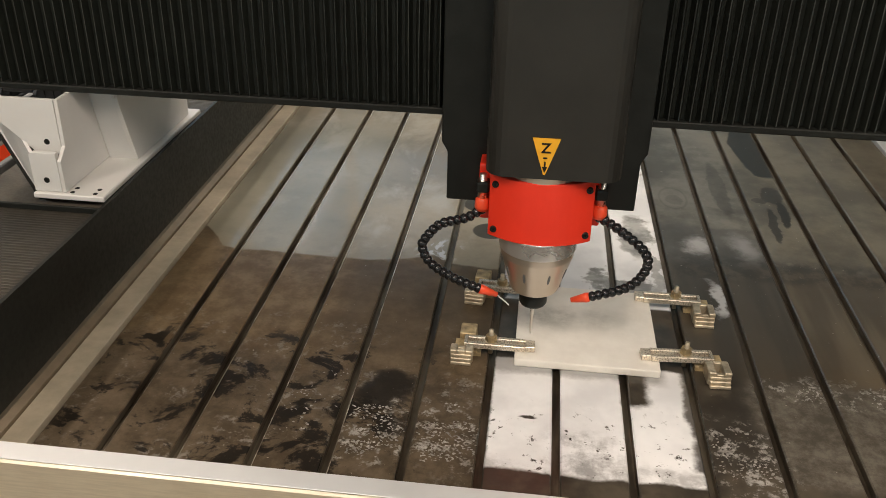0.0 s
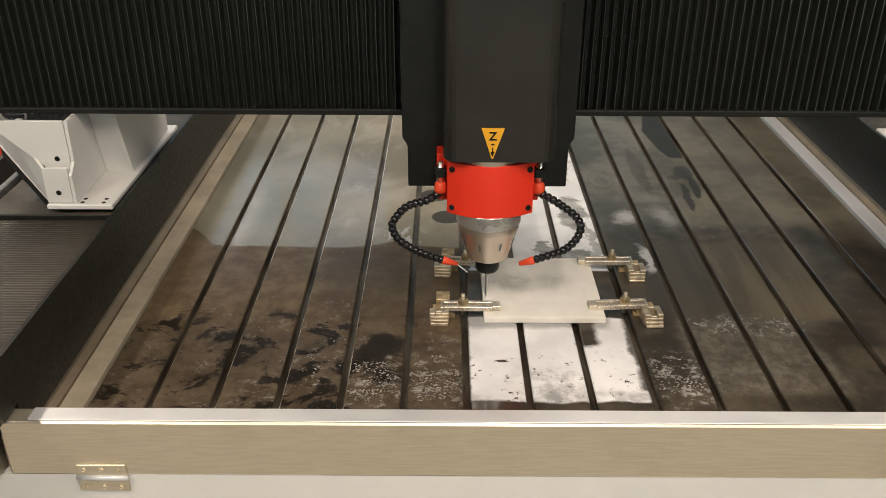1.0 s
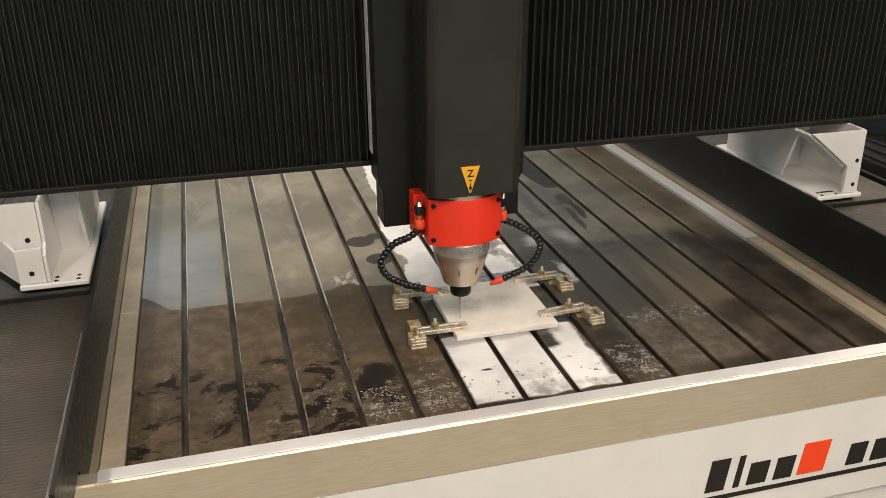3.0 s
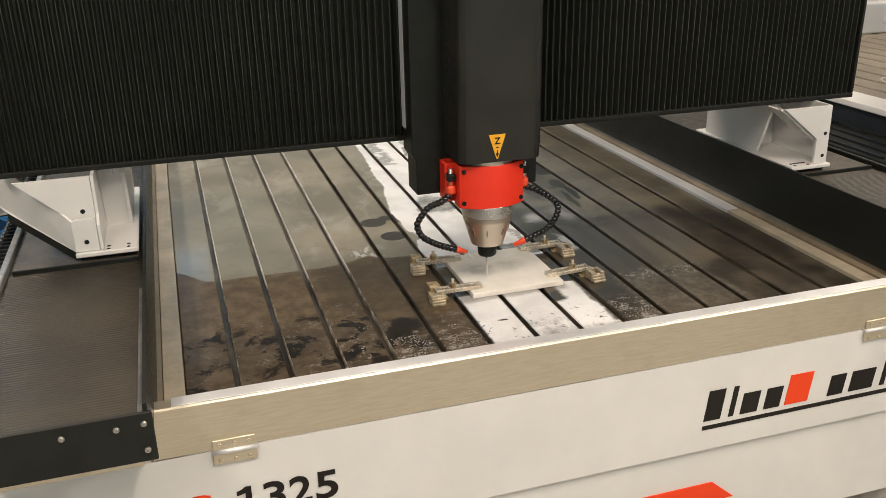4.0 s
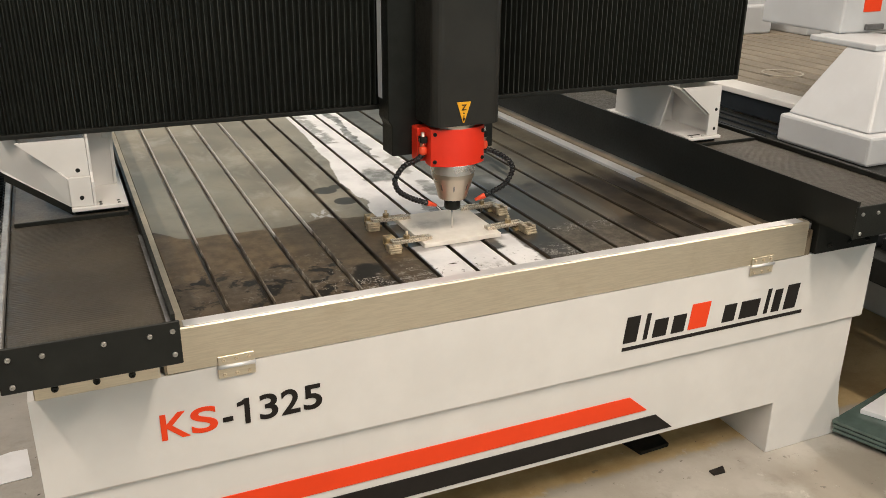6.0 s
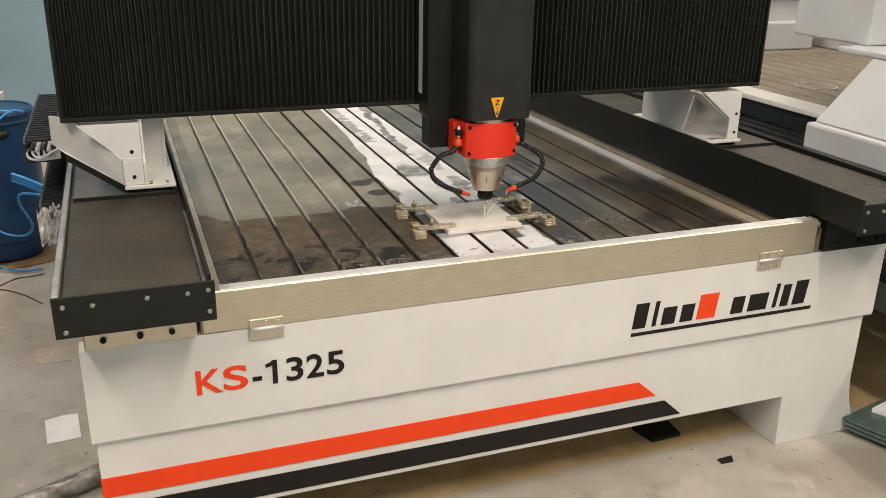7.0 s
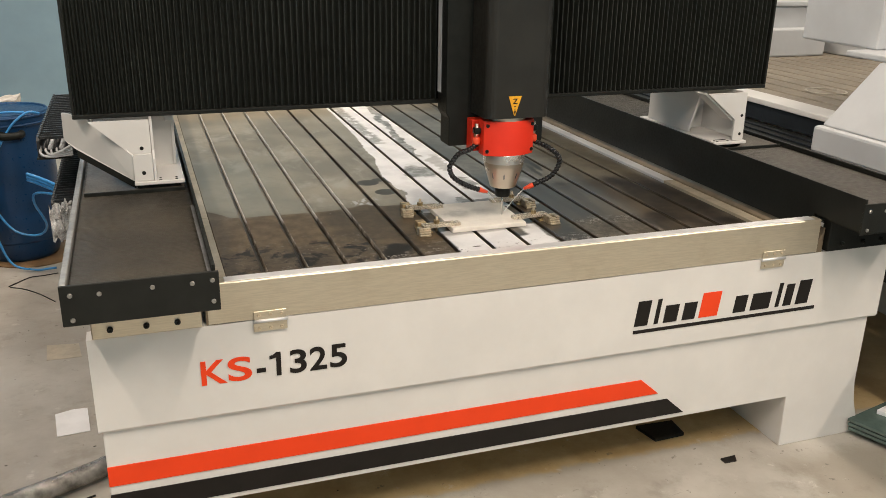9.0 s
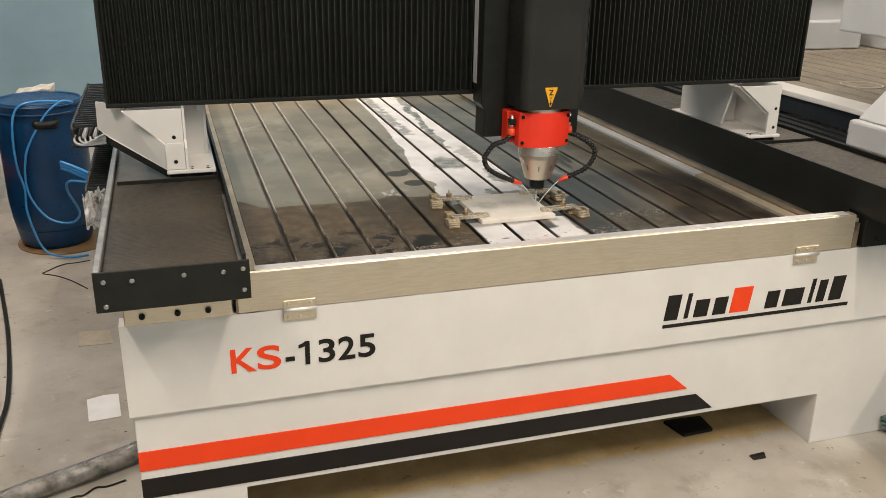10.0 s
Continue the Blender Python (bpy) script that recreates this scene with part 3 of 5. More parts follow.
GLASS_GREEN = plain("green_edged_glass", (0.10, 0.145, 0.13), 0.08, 0.0, 0.2, 14)


def water_material():
    n = Nodes("water_spray")
    return n.done((0.92, 0.93, 0.92), 0.3, 0.0, Transmission_Weight=0.25, IOR=1.2)


WATER = water_material()


def glow_material():
    n = Nodes("lit_tube")
    n.bsdf.inputs["Emission Color"].default_value = (1.0, 0.95, 0.86, 1)
    n.bsdf.inputs["Emission Strength"].default_value = 6.0
    return n.done((0.9, 0.9, 0.88), 0.4)


GLOW = glow_material()


def sky_glow_material():
    n = Nodes("added_sky_glow")
    n.bsdf.inputs["Emission Color"].default_value = (0.42, 0.68, 0.92, 1)
    n.bsdf.inputs["Emission Strength"].default_value = 1.5
    return n.done((0.2, 0.25, 0.3), 0.9)


def pane_material():
    n = Nodes("window_glass")
    return n.done((0.95, 0.97, 0.98), 0.02, 0.0, Transmission_Weight=1.0, IOR=1.45)


SKY_GLOW, PANE = sky_glow_material(), pane_material()

# ---- the room ----
X0, X1, Y0, Y1 = -5.5, 6.0, -4.5, 4.9
part("floor", box(X0, X1, Y0, Y1, -0.1, 0), CONCRETE)
tagged(bpy.data.objects["floor"], "stained grey and brown concrete workshop floor", "floor", kind="structure")
WX0, WX1, WZ0, WZ1 = -3.0, -0.55, 2.12, 3.35          # unseen high window in the north wall, added so the wet film reflects blue
north = bmesh.new()
for a0, a1, b0, b1 in ((X0, WX0, 0, CEILING), (WX1, X1, 0, CEILING), (WX0, WX1, 0, WZ0), (WX0, WX1, WZ1, CEILING)):
    add_box(north, a0, a1, Y1, Y1 + 0.2, b0, b1)
tagged(part("wall_north", north, WALL_BLUE), "pale blue painted workshop wall with an added high window", "wall", kind="structure")
for wname, dims in (("wall_south", (X0, X1, Y0 - 0.2, Y0, 0, CEILING)),
                    ("wall_west", (X0 - 0.2, X0, Y0, Y1, 0, CEILING)), ("wall_east", (X1, X1 + 0.2, Y0, Y1, 0, CEILING))):
    tagged(part(wname, box(*dims), WALL_BLUE), "pale blue painted workshop wall", "wall", kind="structure")
window = empty("window_1", WX0, Y1, WZ0, "unseen high white-framed window added for its blue reflection in the wet bed", "window", kind="structure")
ww, wh = WX1 - WX0, WZ1 - WZ0
for a0, a1, b0, b1 in ((0.001, 0.05, 0.001, wh - 0.001), (ww - 0.05, ww - 0.001, 0.001, wh - 0.001), (0.051, ww - 0.051, 0.001, 0.05), (0.051, ww - 0.051, wh - 0.05, wh - 0.001),
                       (ww / 3 - 0.02, ww / 3 + 0.02, 0.051, wh - 0.051), (2 * ww / 3 - 0.02, 2 * ww / 3 + 0.02, 0.051, wh - 0.051)):
    part("window_frame", box(a0, a1, 0.06, 0.12, b0, b1, 0.003, 1), PLASTER, window)
for k in range(3):
    glass = part("pane", box(ww * k / 3 + 0.03, ww * (k + 1) / 3 - 0.03, 0.088, 0.092, 0.04, wh - 0.04), PANE, window)
    glass.visible_shadow = False
tagged(part("backdrop", box(WX0 - 1.5, WX1 + 1.5, Y1 + 1.2, Y1 + 1.25, WZ0 - 0.6, WZ1 + 1.5), SKY_GLOW), "plain bluish glow outside the added window", "sky", kind="structure")
tagged(part("ceiling", box(X0, X1, Y0, Y1, CEILING, CEILING + 0.15), PLASTER), "plain white workshop ceiling", "ceiling", kind="structure")
for lx, ly, power in LAMPS:
    lamp = empty("ceiling_light", lx, ly, CEILING, "white strip light with a lit tube under the ceiling", "lamp", "ceiling lights")
    part("housing", box(-0.11, 0.11, -1.25, 1.25, -0.08, 0, 0.008), PLASTER, lamp)
    part("tube", tube([Vector((0, -1.18, -0.1)), Vector((0, 1.18, -0.1))], 0.018, 10), GLOW, lamp, "glowing white tube", True)

# ---- the engraving machine: fixed frame ----
BZ = 0.684                 # height of the bed's top
PITCH, SLOT0 = 0.1088, -0.655
XL, XR = -1.088, 1.195      # ends of the white front
CX = 0.052
YB = 2.72                  # back end of the frame
machine = empty("engraving_machine", label="large cream-white stone engraving machine with black covers, standing on concrete", category="machine")


def add_lip(bm, x0, x1):
    """Folded front plate with a rounded lower edge."""
    prof = [(0.0, 0.664), (0.0, 0.430), (0.004, 0.424), (0.016, 0.422), (0.05, 0.422), (0.05, 0.664)]
    return add_prism(bm, [(y, z) for y, z in prof], x0, x1, "x")


part("front_panel", add_lip(bmesh.new(), XL, XR), WHITE, machine, "cream-white sheet metal front panel")
# lower front with its two feet, cut from one plate
LEG_IN0, LEG_IN1 = -0.833, 0.908
LX, RX = XL + 0.008, XR - 0.02
lower = [(LX, 0.424), (LX, 0.19), (LX - 0.020, 0.06), (LX - 0.020, 0.0), (LEG_IN0, 0.0), (LEG_IN0 + 0.002, 0.178),
         (LEG_IN1 - 0.002, 0.178), (LEG_IN1, 0.0), (RX + 0.035, 0.0), (RX + 0.035, 0.05), (RX + 0.012, 0.12), (RX, 0.19), (RX, 0.424)]
part("lower_panel", prism(lower, 0.013, 0.42, "y", 0.003), WHITE, machine, "cream-white lower front with two feet")
part("body", box(LX, RX, 0.4205, YB, 0.178, 0.655, 0.004), WHITE, machine)
part("tray_support", box(LX + 0.01, RX - 0.01, 0.0505, 0.42, 0.4245, 0.655), WHITE, machine)
for lx0, lx1 in ((LX - 0.016, LEG_IN0), (LEG_IN1, RX + 0.030)):
    part("leg", box(lx0, lx1, YB - 0.5, YB, 0.0, 0.1775, 0.004), WHITE, machine)

# stripes on the lower front: 1.5 mm vinyl
def stripe(x0, x1, xt, z0, z1, material, name, label):
    return part(name, prism([(x0, z0), (x1, z0), (xt, z1), (x0, z1)], 0.0100, 0.0128), material, machine, label)


stripe(XL + 0.008, 0.430, 0.369, 0.272, 0.325, RED_PAINT, "stripe", "orange-red vinyl stripe")
stripe(XL + 0.008, 0.525, 0.464, 0.194, 0.248, BLACK_VINYL, "stripe", "black vinyl stripe")


def letter(text, x0, x1, z, height, material, label):
    """One raised vinyl letter on the front, from x0 to x1, standing on z."""
    curve = bpy.data.curves.new("lettering", "FONT")
    curve.body, curve.size, curve.extrude, curve.offset = text, height / 0.70, 0.0008, 0.0014
    tmp = new("lettering", curve)
    me = bpy.data.meshes.new_from_object(tmp.evaluated_get(bpy.context.evaluated_depsgraph_get()))
    bpy.data.objects.remove(tmp)
    xs, ys = [v.co.x for v in me.vertices], [v.co.y for v in me.vertices]
    tall = 1.0 if text == "-" else height / (max(ys) - min(ys))
    low = 0.0 if text == "-" else min(ys)
    me.transform(pose(x0, -0.0012, z, 90) @ Matrix.Diagonal(((x1 - x0) / (max(xs) - min(xs)), tall, 1, 1)) @ Matrix.Translation((-min(xs), -low, 0)))
    ob = new("lettering", me)
    me.materials.append(material)
    ob.parent = machine
    ob["label"] = label


for ch, x0, x1 in (("K", -0.849, -0.790), ("S", -0.787, -0.731), ("-", -0.720, -0.698), ("1", -0.688, -0.658), ("3", -0.640, -0.599), ("2", -0.591, -0.549), ("5", -0.541, -0.498)):
    if ch == "1":
        outline = [(x0, 0.5585), (x0, 0.567), (x0 + 0.010, 0.570), (x0 + 0.016, 0.575), (x1 - 0.003, 0.575), (x1 - 0.003, 0.5125), (x1 - 0.0145, 0.5125), (x1 - 0.0145, 0.562), (x0 + 0.008, 0.5595)]
        part("lettering", prism(outline, -0.002, -0.0004), BLACK_VINYL, machine, "black numeral")
        continue
    letter(ch, x0, x1, 0.5125, 0.0625, RED_PAINT if ch in "KS" else BLACK_VINYL, "orange-red letter" if ch in "KS" else "black numeral")

# the maker's name as plain blocks, with an underline
BLOCKS = [(0.0, 0.042, 0.075, 0), (0.056, 0.013, 0.075, 0), (0.083, 0.044, 0.052, 0), (0.138, 0.042, 0.052, 0), (0.188, 0.062, 0.075, 1),
          (0.292, 0.042, 0.052, 0), (0.345, 0.066, 0.052, 0), (0.424, 0.013, 0.075, 0), (0.449, 0.028, 0.068, 0), (0.489, 0.044, 0.075, 0)]
for bx, bw, bh, red in BLOCKS:
    x = 0.318 + bx * 1.12
    part("name_block", prism([(x, 0.506), (x + bw, 0.506), (x + bw + bh * 0.12, 0.506 + bh), (x + bh * 0.12, 0.506 + bh)], -0.0016, 0.001), RED_PAINT if red else BLACK_VINYL, machine,
         "orange-red block" if red else "black block")
part("underline", box(0.317, 0.940, -0.0016, 0.001, 0.4835, 0.4935), BLACK_VINYL, machine, "black vinyl line")

# front flap of the tray: folded champagne steel with a bright top lip
RIM0, RIM1, RIMZ = -0.822, 0.912, 0.768
flap = prism([(-0.002, 0.668), (-0.002, RIMZ - 0.003), (0.001, RIMZ), (0.030, RIMZ), (0.032, RIMZ - 0.002), (0.032, RIMZ - 0.012), (0.03, RIMZ - 0.012), (0.03, RIMZ - 0.003),
              (0.002, RIMZ - 0.004), (0.002, 0.668)], RIM0, RIM1, "x")
front_flap = part("front_flap", flap, STEEL, machine, "champagne-coloured folded steel flap")
part("edge_lip", box(RIM0 + 0.042, RIM1 - 0.02, 0.0015, 0.0315, RIMZ + 0.0003, RIMZ + 0.002, 0.0006, 1), STEEL_BRIGHT, front_flap, "bright bare steel edge")


def hinge(x):
    h = part("hinge", box(x, x + 0.079, -0.006, -0.0025, 0.636, 0.6605, 0.001, 1), STEEL, machine, "small brass-toned steel hinge")
    part("leaf", box(x + 0.001, x + 0.078, -0.0062, -0.0022, 0.6665, 0.688, 0.001, 1), STEEL, h)
    part("pin", tube([Vector((x, -0.007, 0.6635)), Vector((x + 0.08, -0.007, 0.6635))], 0.0045, 10), STEEL_BRIGHT, h, "", True)
    bolts(h, [(x + k, -0.006, z) for k in (0.013, 0.04, 0.066) for z in (0.645, 0.679)], 0.0042, 0.003, RUSTY, "screw")


hinge(-0.721)
hinge(0.7185)

# tray sides: a flat strip beside the bed, then a rounded rise to the wall
for side in (-1, 1):
    xe = -0.757 if side < 0 else 0.866
    xo = xe + side * 0.070
    outline = [(xo, 0.60), (xo, 0.738), (xo - side * 0.004, 0.738), (xo - side * 0.008, 0.716), (xo - side * 0.016, 0.703), (xo - side * 0.027, 0.697), (xe + side * 0.043, 0.60)]
    part("tray_side", prism(outline, 0.003, YB - 0.05, "y"), TRAY, machine, "dull brown steel tray edge")
    for y0, y1, mat, lab in ((0.01, 0.742, STRIP, "dull beige steel strip"), (0.743, YB - 0.06, STRIP if side < 0 else STEEL_BRIGHT, "dull beige steel strip" if side < 0 else "pale wet steel strip")):
        part("tray_strip", box(min(xe + side * 0.001, xe + side * 0.042), max(xe + side * 0.001, xe + side * 0.042), y0, y1, 0.66, 0.692, 0.001, 1), mat, machine, lab)
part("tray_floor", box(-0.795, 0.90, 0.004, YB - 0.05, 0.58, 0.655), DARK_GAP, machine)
part("tray_back", box(-0.82, 0.93, YB - 0.05, YB - 0.02, 0.6, 0.76), STEEL, machine)

# side covers with their pleated cloth
def side_cover(x0, x1, inner):
    """Long black box over the guide rail, open on top where dusty pleated cloth runs."""
    yf, zt = -0.150, 0.855
    c = part("rail_cover", box(x0, x1, yf, yf + 0.006, 0.766, zt, 0.0015, 1), BLACK, machine, "black sheet metal rail cover")
    xi0, xi1 = (x1 - 0.013, x1 - 0.006) if inner > 0 else (x0 + 0.006, x0 + 0.013)
    xo0, xo1 = (x0, x0 + 0.014) if inner > 0 else (x1 - 0.014, x1)
    wall = prism([(yf + 0.0065, 0.7745), (0.036, 0.7745), (0.036, 0.715), (YB, 0.715), (YB, zt + 0.012), (yf + 0.0065, zt + 0.012)], xi0, xi1, "x")
    part("inner_wall", wall, BLACK_SATIN, c)
    xs0, xs1 = (x1 - 0.022, x1 - 0.014) if inner > 0 else (x0 + 0.014, x0 + 0.022)
    part("edge_strip", box(xs0, xs1, yf + 0.008, 0.36, zt - 0.006, zt - 0.004, 0.0005, 1), GREY_RAIL, c, "thin grey edge strip")
    part("cover_plate", box(x0 + 0.025, x1 - 0.025, 0.555, 1.0, 0.844, 0.8475), DUST_PLATE, c, "dusty steel plate under the gantry foot")
    part("cloth_bar", box(x0 + 0.024, x1 - 0.024, 0.549, 0.5545, 0.836, 0.8505, 0.001, 1), BLACK, c, "black clamping bar")
    part("outer_rail", box(xo0, xo1, yf + 0.0065, YB, 0.80, zt + 0.001, 0.002, 1), PALE_RAIL if inner > 0 else BLACK_SATIN, c, "scuffed grey edge rail" if inner > 0 else "black edge rail")
    part("underside", box(x0 + 0.001 if inner > 0 else x0 + 0.014, x1 - 0.014 if inner > 0 else x1 - 0.001, yf + 0.0065, YB, 0.766, 0.774), BLACK, c)
    part("flange", box(max(x0 + 0.04, XL) if inner > 0 else x0 + 0.03, x1 - 0.035 if inner > 0 else min(x1 - 0.04, XR), -0.012, 0.02, 0.668, 0.762, 0.002, 1), STEEL if inner > 0 else BLACK, c, "grimy steel mounting flange" if inner > 0 else "black mounting flange")
    fx0, fx1 = (x0 + 0.06, x1 - 0.06)
    bolts(c, [(fx0 + (fx1 - fx0) * k, -0.012, 0.690) for k in (0.1, 0.5, 0.85)], 0.007, 0.008, BLACK, "socket_bolt")
    bolts(c, [(x0 + 0.02, yf, 0.834), (x0 + 0.075, yf, 0.832), (x0 + (x1 - x0) * 0.57, yf, 0.834), (x1 - 0.055, yf, 0.833), (x1 - 0.014, yf, 0.836), (x0 + 0.02, yf, 0.780), (x1 - 0.014, yf, 0.788)], 0.0052, 0.004, SCREW_STEEL, "screw")
    bm = bmesh.new()
    lo, hi = (xo1 + 0.002, xi0 - 0.002) if inner > 0 else (xi1 + 0.002, xo0 - 0.002)
    y, prev = yf + 0.012, None
    while y < YB - 0.03:
        lift = 0.0012 * noise.noise((y * 30, lo, 0))
        for dy, dz in ((0.0, 0.0), (0.002, 0.0006), (0.0068, 0.0005), (0.0080, 0.0)):
            row = [bm.verts.new((xx, y + dy, 0.840 + dz + lift)) for xx in (lo, hi)]
            if prev:
                bm.faces.new((prev[0], prev[1], row[1], row[0]))
            prev = row
        y += 0.0088
    part("pleated_cloth", bm, BROWN_CLOTH, c, "dusty dark brown pleated cloth")


side_cover(-1.114, -0.802, 1)
side_cover(0.912, 1.226, -1)

# ---- the gantry ----
gantry = empty("gantry", label="black gantry beam with pleated bellows on cream-white feet", category="gantry")
GX0, GX1, GY, GZ0, GZ1 = -1.101, 1.172, 0.638, 1.036, 1.62
beam = part("beam", box(GX0 + 0.02, GX1 - 0.02, GY + 0.05, GY + 0.36, GZ0 + 0.01, GZ1, 0.006), BLACK, gantry)
part("bottom_rail", box(GX0, GX1, GY - 0.004, GY + 0.055, GZ0, GZ0 + 0.012, 0.002, 1), BLACK_SATIN, gantry)
part("top_rail", box(GX0, GX1, GY - 0.004, GY + 0.055, GZ1 - 0.012, GZ1, 0.002, 1), BLACK_SATIN, gantry)
for ex in (GX0, GX1 - 0.008):
    part("end_plate", box(ex, ex + 0.008, GY - 0.003, GY + 0.36, GZ0 + 0.0125, GZ1 - 0.0125, 0.001, 1), BLACK_SATIN, gantry)


def pleats(x0, x1):
    """Upright pleats: deep folds, each with a narrow edge that wanders a little, its highlight painted in as a paler
    material.
    """
    bm = bmesh.new()
    count = int((x1 - x0) / 0.0175)
    heights = [GZ0 + 0.0125 + (GZ1 - GZ0 - 0.025) * q / 5 for q in range(6)]
    rows = []
    for k in range(count + 1):
        base = x0 + (x1 - x0) * k / count
        for dx, dy in ((0, 0.0), (0.0016, -0.0004), (0.0062, 0.013), (0.0115, 0.014)):
            rows.append([bm.verts.new((base + dx + 0.0022 * noise.noise((k * 3.1, z * 5, 0)), GY + dy + (0.0015 * noise.noise((k * 1.7, z * 4, 9)) if dy > 0 else 0), z)) for z in heights])
    for r, (a, b) in enumerate(zip(rows, rows[1:])):
        for i in range(5):
            f = bm.faces.new((a[i], b[i], b[i + 1], a[i + 1]))
            f.material_index = 1 if r % 4 == 0 else 0
    return bm


part("bellows", pleats(GX0 + 0.009, GX1 - 0.022), RUBBER, gantry, "black pleated bellows with fine upright folds").data.materials.append(FOLD_EDGE)


def plate(corners, thick):
    """A flat plate through four corners, given a thickness."""
    bm = bmesh.new()
    p = [Vector(q) for q in corners]
    nrm = (p[1] - p[0]).cross(p[-1] - p[0]).normalized() * thick
    a, b = [bm.verts.new(q) for q in p], [bm.verts.new(q + nrm) for q in p]
    k = len(p)
    faces = [bm.faces.new(a[::-1]), bm.faces.new(b)] + [bm.faces.new((a[i], a[(i + 1) % k], b[(i + 1) % k], b[i])) for i in range(k)]
    bmesh.ops.recalc_face_normals(bm, faces=faces)
    return bm


def gantry_foot(mirror):
    """Welded foot: base plate, splayed outer wing, sunk front plate, and an open channel towards the bed."""
    def fx(x):
        return x if not mirror else 2 * CX - x

    def q(*pts):
        return [(fx(x), y, z) for x, y, z in pts]
    foot = part("foot", box(*sorted((fx(-0.957), fx(-0.824))), 0.558, 1.04, 0.859, 0.870, 0.002, 1), WHITE, gantry, "cream-white welded gantry foot")
    if mirror:
        part("front_plate", prism([(1.008, 0.871), (1.050, 0.871), (1.047, 1.036), (0.890, 1.036), (1.008, 0.943)], 0.566, 0.575, "y", 0.001), WHITE, foot)
        part("slant_flange", plate([(1.0075, 0.576, 0.943), (0.8895, 0.576, 1.036), (0.8895, 0.64, 1.036), (1.0075, 0.64, 0.943)], 0.006), WHITE, foot)
        part("outer_wall", box(1.043, 1.050, 0.5755, 1.0, 0.871, 1.036, 0.001, 1), WHITE, foot)
        part("rear_wall", box(0.95, 1.0425, 0.80, 0.808, 0.871, 1.036), WHITE, foot)
        part("slot_hole", box(0.955, 0.99, 0.585, 0.592, 0.8703, 0.8712), BLACK, foot)
    else:
        wing = q((-0.957, 0.572, 0.870), (-0.957, 0.572, 0.942), (-1.075, 0.676, 1.037), (-1.135, 0.74, 1.037), (-1.137, 0.745, 0.958), (-1.105, 0.71, 0.937))
        part("outer_wing", plate(wing, 0.006 if mirror else -0.006), WHITE, foot)
        part("front_plate", prism([(fx(-0.956), 0.871), (fx(-0.905), 0.871), (fx(-0.905), 0.945), (fx(-0.95), 0.945), (fx(-0.956), 0.94)], 0.566, 0.577, "y", 0.001), WHITE, foot)
        part("sunk_plate", prism([(fx(-0.953), 0.935), (fx(-0.905), 0.935), (fx(-0.905), 1.036), (fx(-1.062), 1.036)], 0.590, 0.598, "y", 0.001), WHITE, foot)
    if not mirror:
        part("rib", prism([(0.566, 0.871), (0.76, 0.871), (0.76, 1.036), (0.592, 1.036), (0.590, 0.95), (0.566, 0.93)], *sorted((fx(-0.904), fx(-0.897))), "x", 0.001), WHITE, foot)
    if not mirror:
        part("back_wall", plate(q((-0.896, 0.745, 0.871), (-0.838, 0.745, 0.871), (-0.838, 0.70, 1.036), (-0.896, 0.70, 1.036)), 0.008), WHITE, foot)
    part("inner_wall", prism([(0.735, 0.871), (1.0, 0.871), (1.0, 1.036), (0.685, 1.036), (0.69, 1.0)], *sorted((fx(-0.845), fx(-0.836))), "x", 0.001), WHITE, foot)
    part("weld_tab", box(*sorted((fx(-0.862), fx(-0.836))), 0.676, 0.684, 1.012, 1.036, 0.002, 1), WHITE, foot)
    part("top_flange", box(*sorted((fx(-1.07), fx(-0.836))), 0.75, 1.0, 1.0361, 1.0378), WHITE, foot)
    if not mirror:
        part("wiper", plate(q((-0.957, 0.5725, 0.850), (-0.957, 0.5725, 0.869), (-1.103, 0.708, 0.936), (-1.103, 0.708, 0.915)), 0.004 if mirror else -0.004), BLACK, foot, "black rubber wiper")
    part("slide_block", box(*sorted((fx(-0.95), fx(-0.835))), 0.58, 1.03, 0.848, 0.8585), BLACK, foot)
    bolts(foot, [(fx(-0.930), 0.5665 if mirror else 0.5905, 0.957), (fx(-0.930), 0.5665, 0.893)], 0.0055, 0.0015, BLACK, "hole")
    bolts(foot, [(fx(a), b, 0.8695) for a in (-0.888, -0.845) for b in (0.570, 0.588)], 0.0045, 0.0015, BLACK, "hole", "z")


gantry_foot(False)
gantry_foot(True)

# ---- the moving carriage with its spindle ----
carriage = empty("spindle_carriage", 0, 0, 0, "black spindle carriage with red clamp and steel spindle", "spindle")
rx = 0.03
col = []
cx0, cx1, cy0, cy1 = -0.088, 0.116, 0.423, 0.549
for (ax, ay, a0) in ((cx0 + rx, cy0 + rx, 180), (cx1 - rx, cy0 + rx, 270)):
    col += [(ax + rx * math.cos(radians(a0 + q * 15)), ay + rx * math.sin(radians(a0 + q * 15))) for q in range(7)]
col += [(cx1, cy1), (cx0, cy1)]
part("column_cover", prism(col, 1.0205, GZ1 + 0.1, "z"), COLUMN_BLACK, carriage, "tall satin black column cover", False)
part("back_plate", prism([(-0.158, 0.918), (0.155, 0.918), (0.155, 1.003), (0.165, 1.02), (0.165, GZ1 + 0.08), (-0.168, GZ1 + 0.08), (-0.168, 1.02), (-0.158, 1.003)], 0.550, 0.630, "y", 0.003), BLACK, carriage)
part("trim_strip", box(-0.1705, -0.1683, 0.597, 0.6265, 1.075, GZ1, 0.0005, 1), WHITE_COOL, carriage, "pale grey upright strip")

# warning label
sign = part("axis_label", prism([(-0.0205, 1.086), (0.0205, 1.086), (0.0015, 1.029), (-0.0015, 1.029)], 0.4205, 0.4235, "y"), YELLOW, carriage, "yellow triangular label")


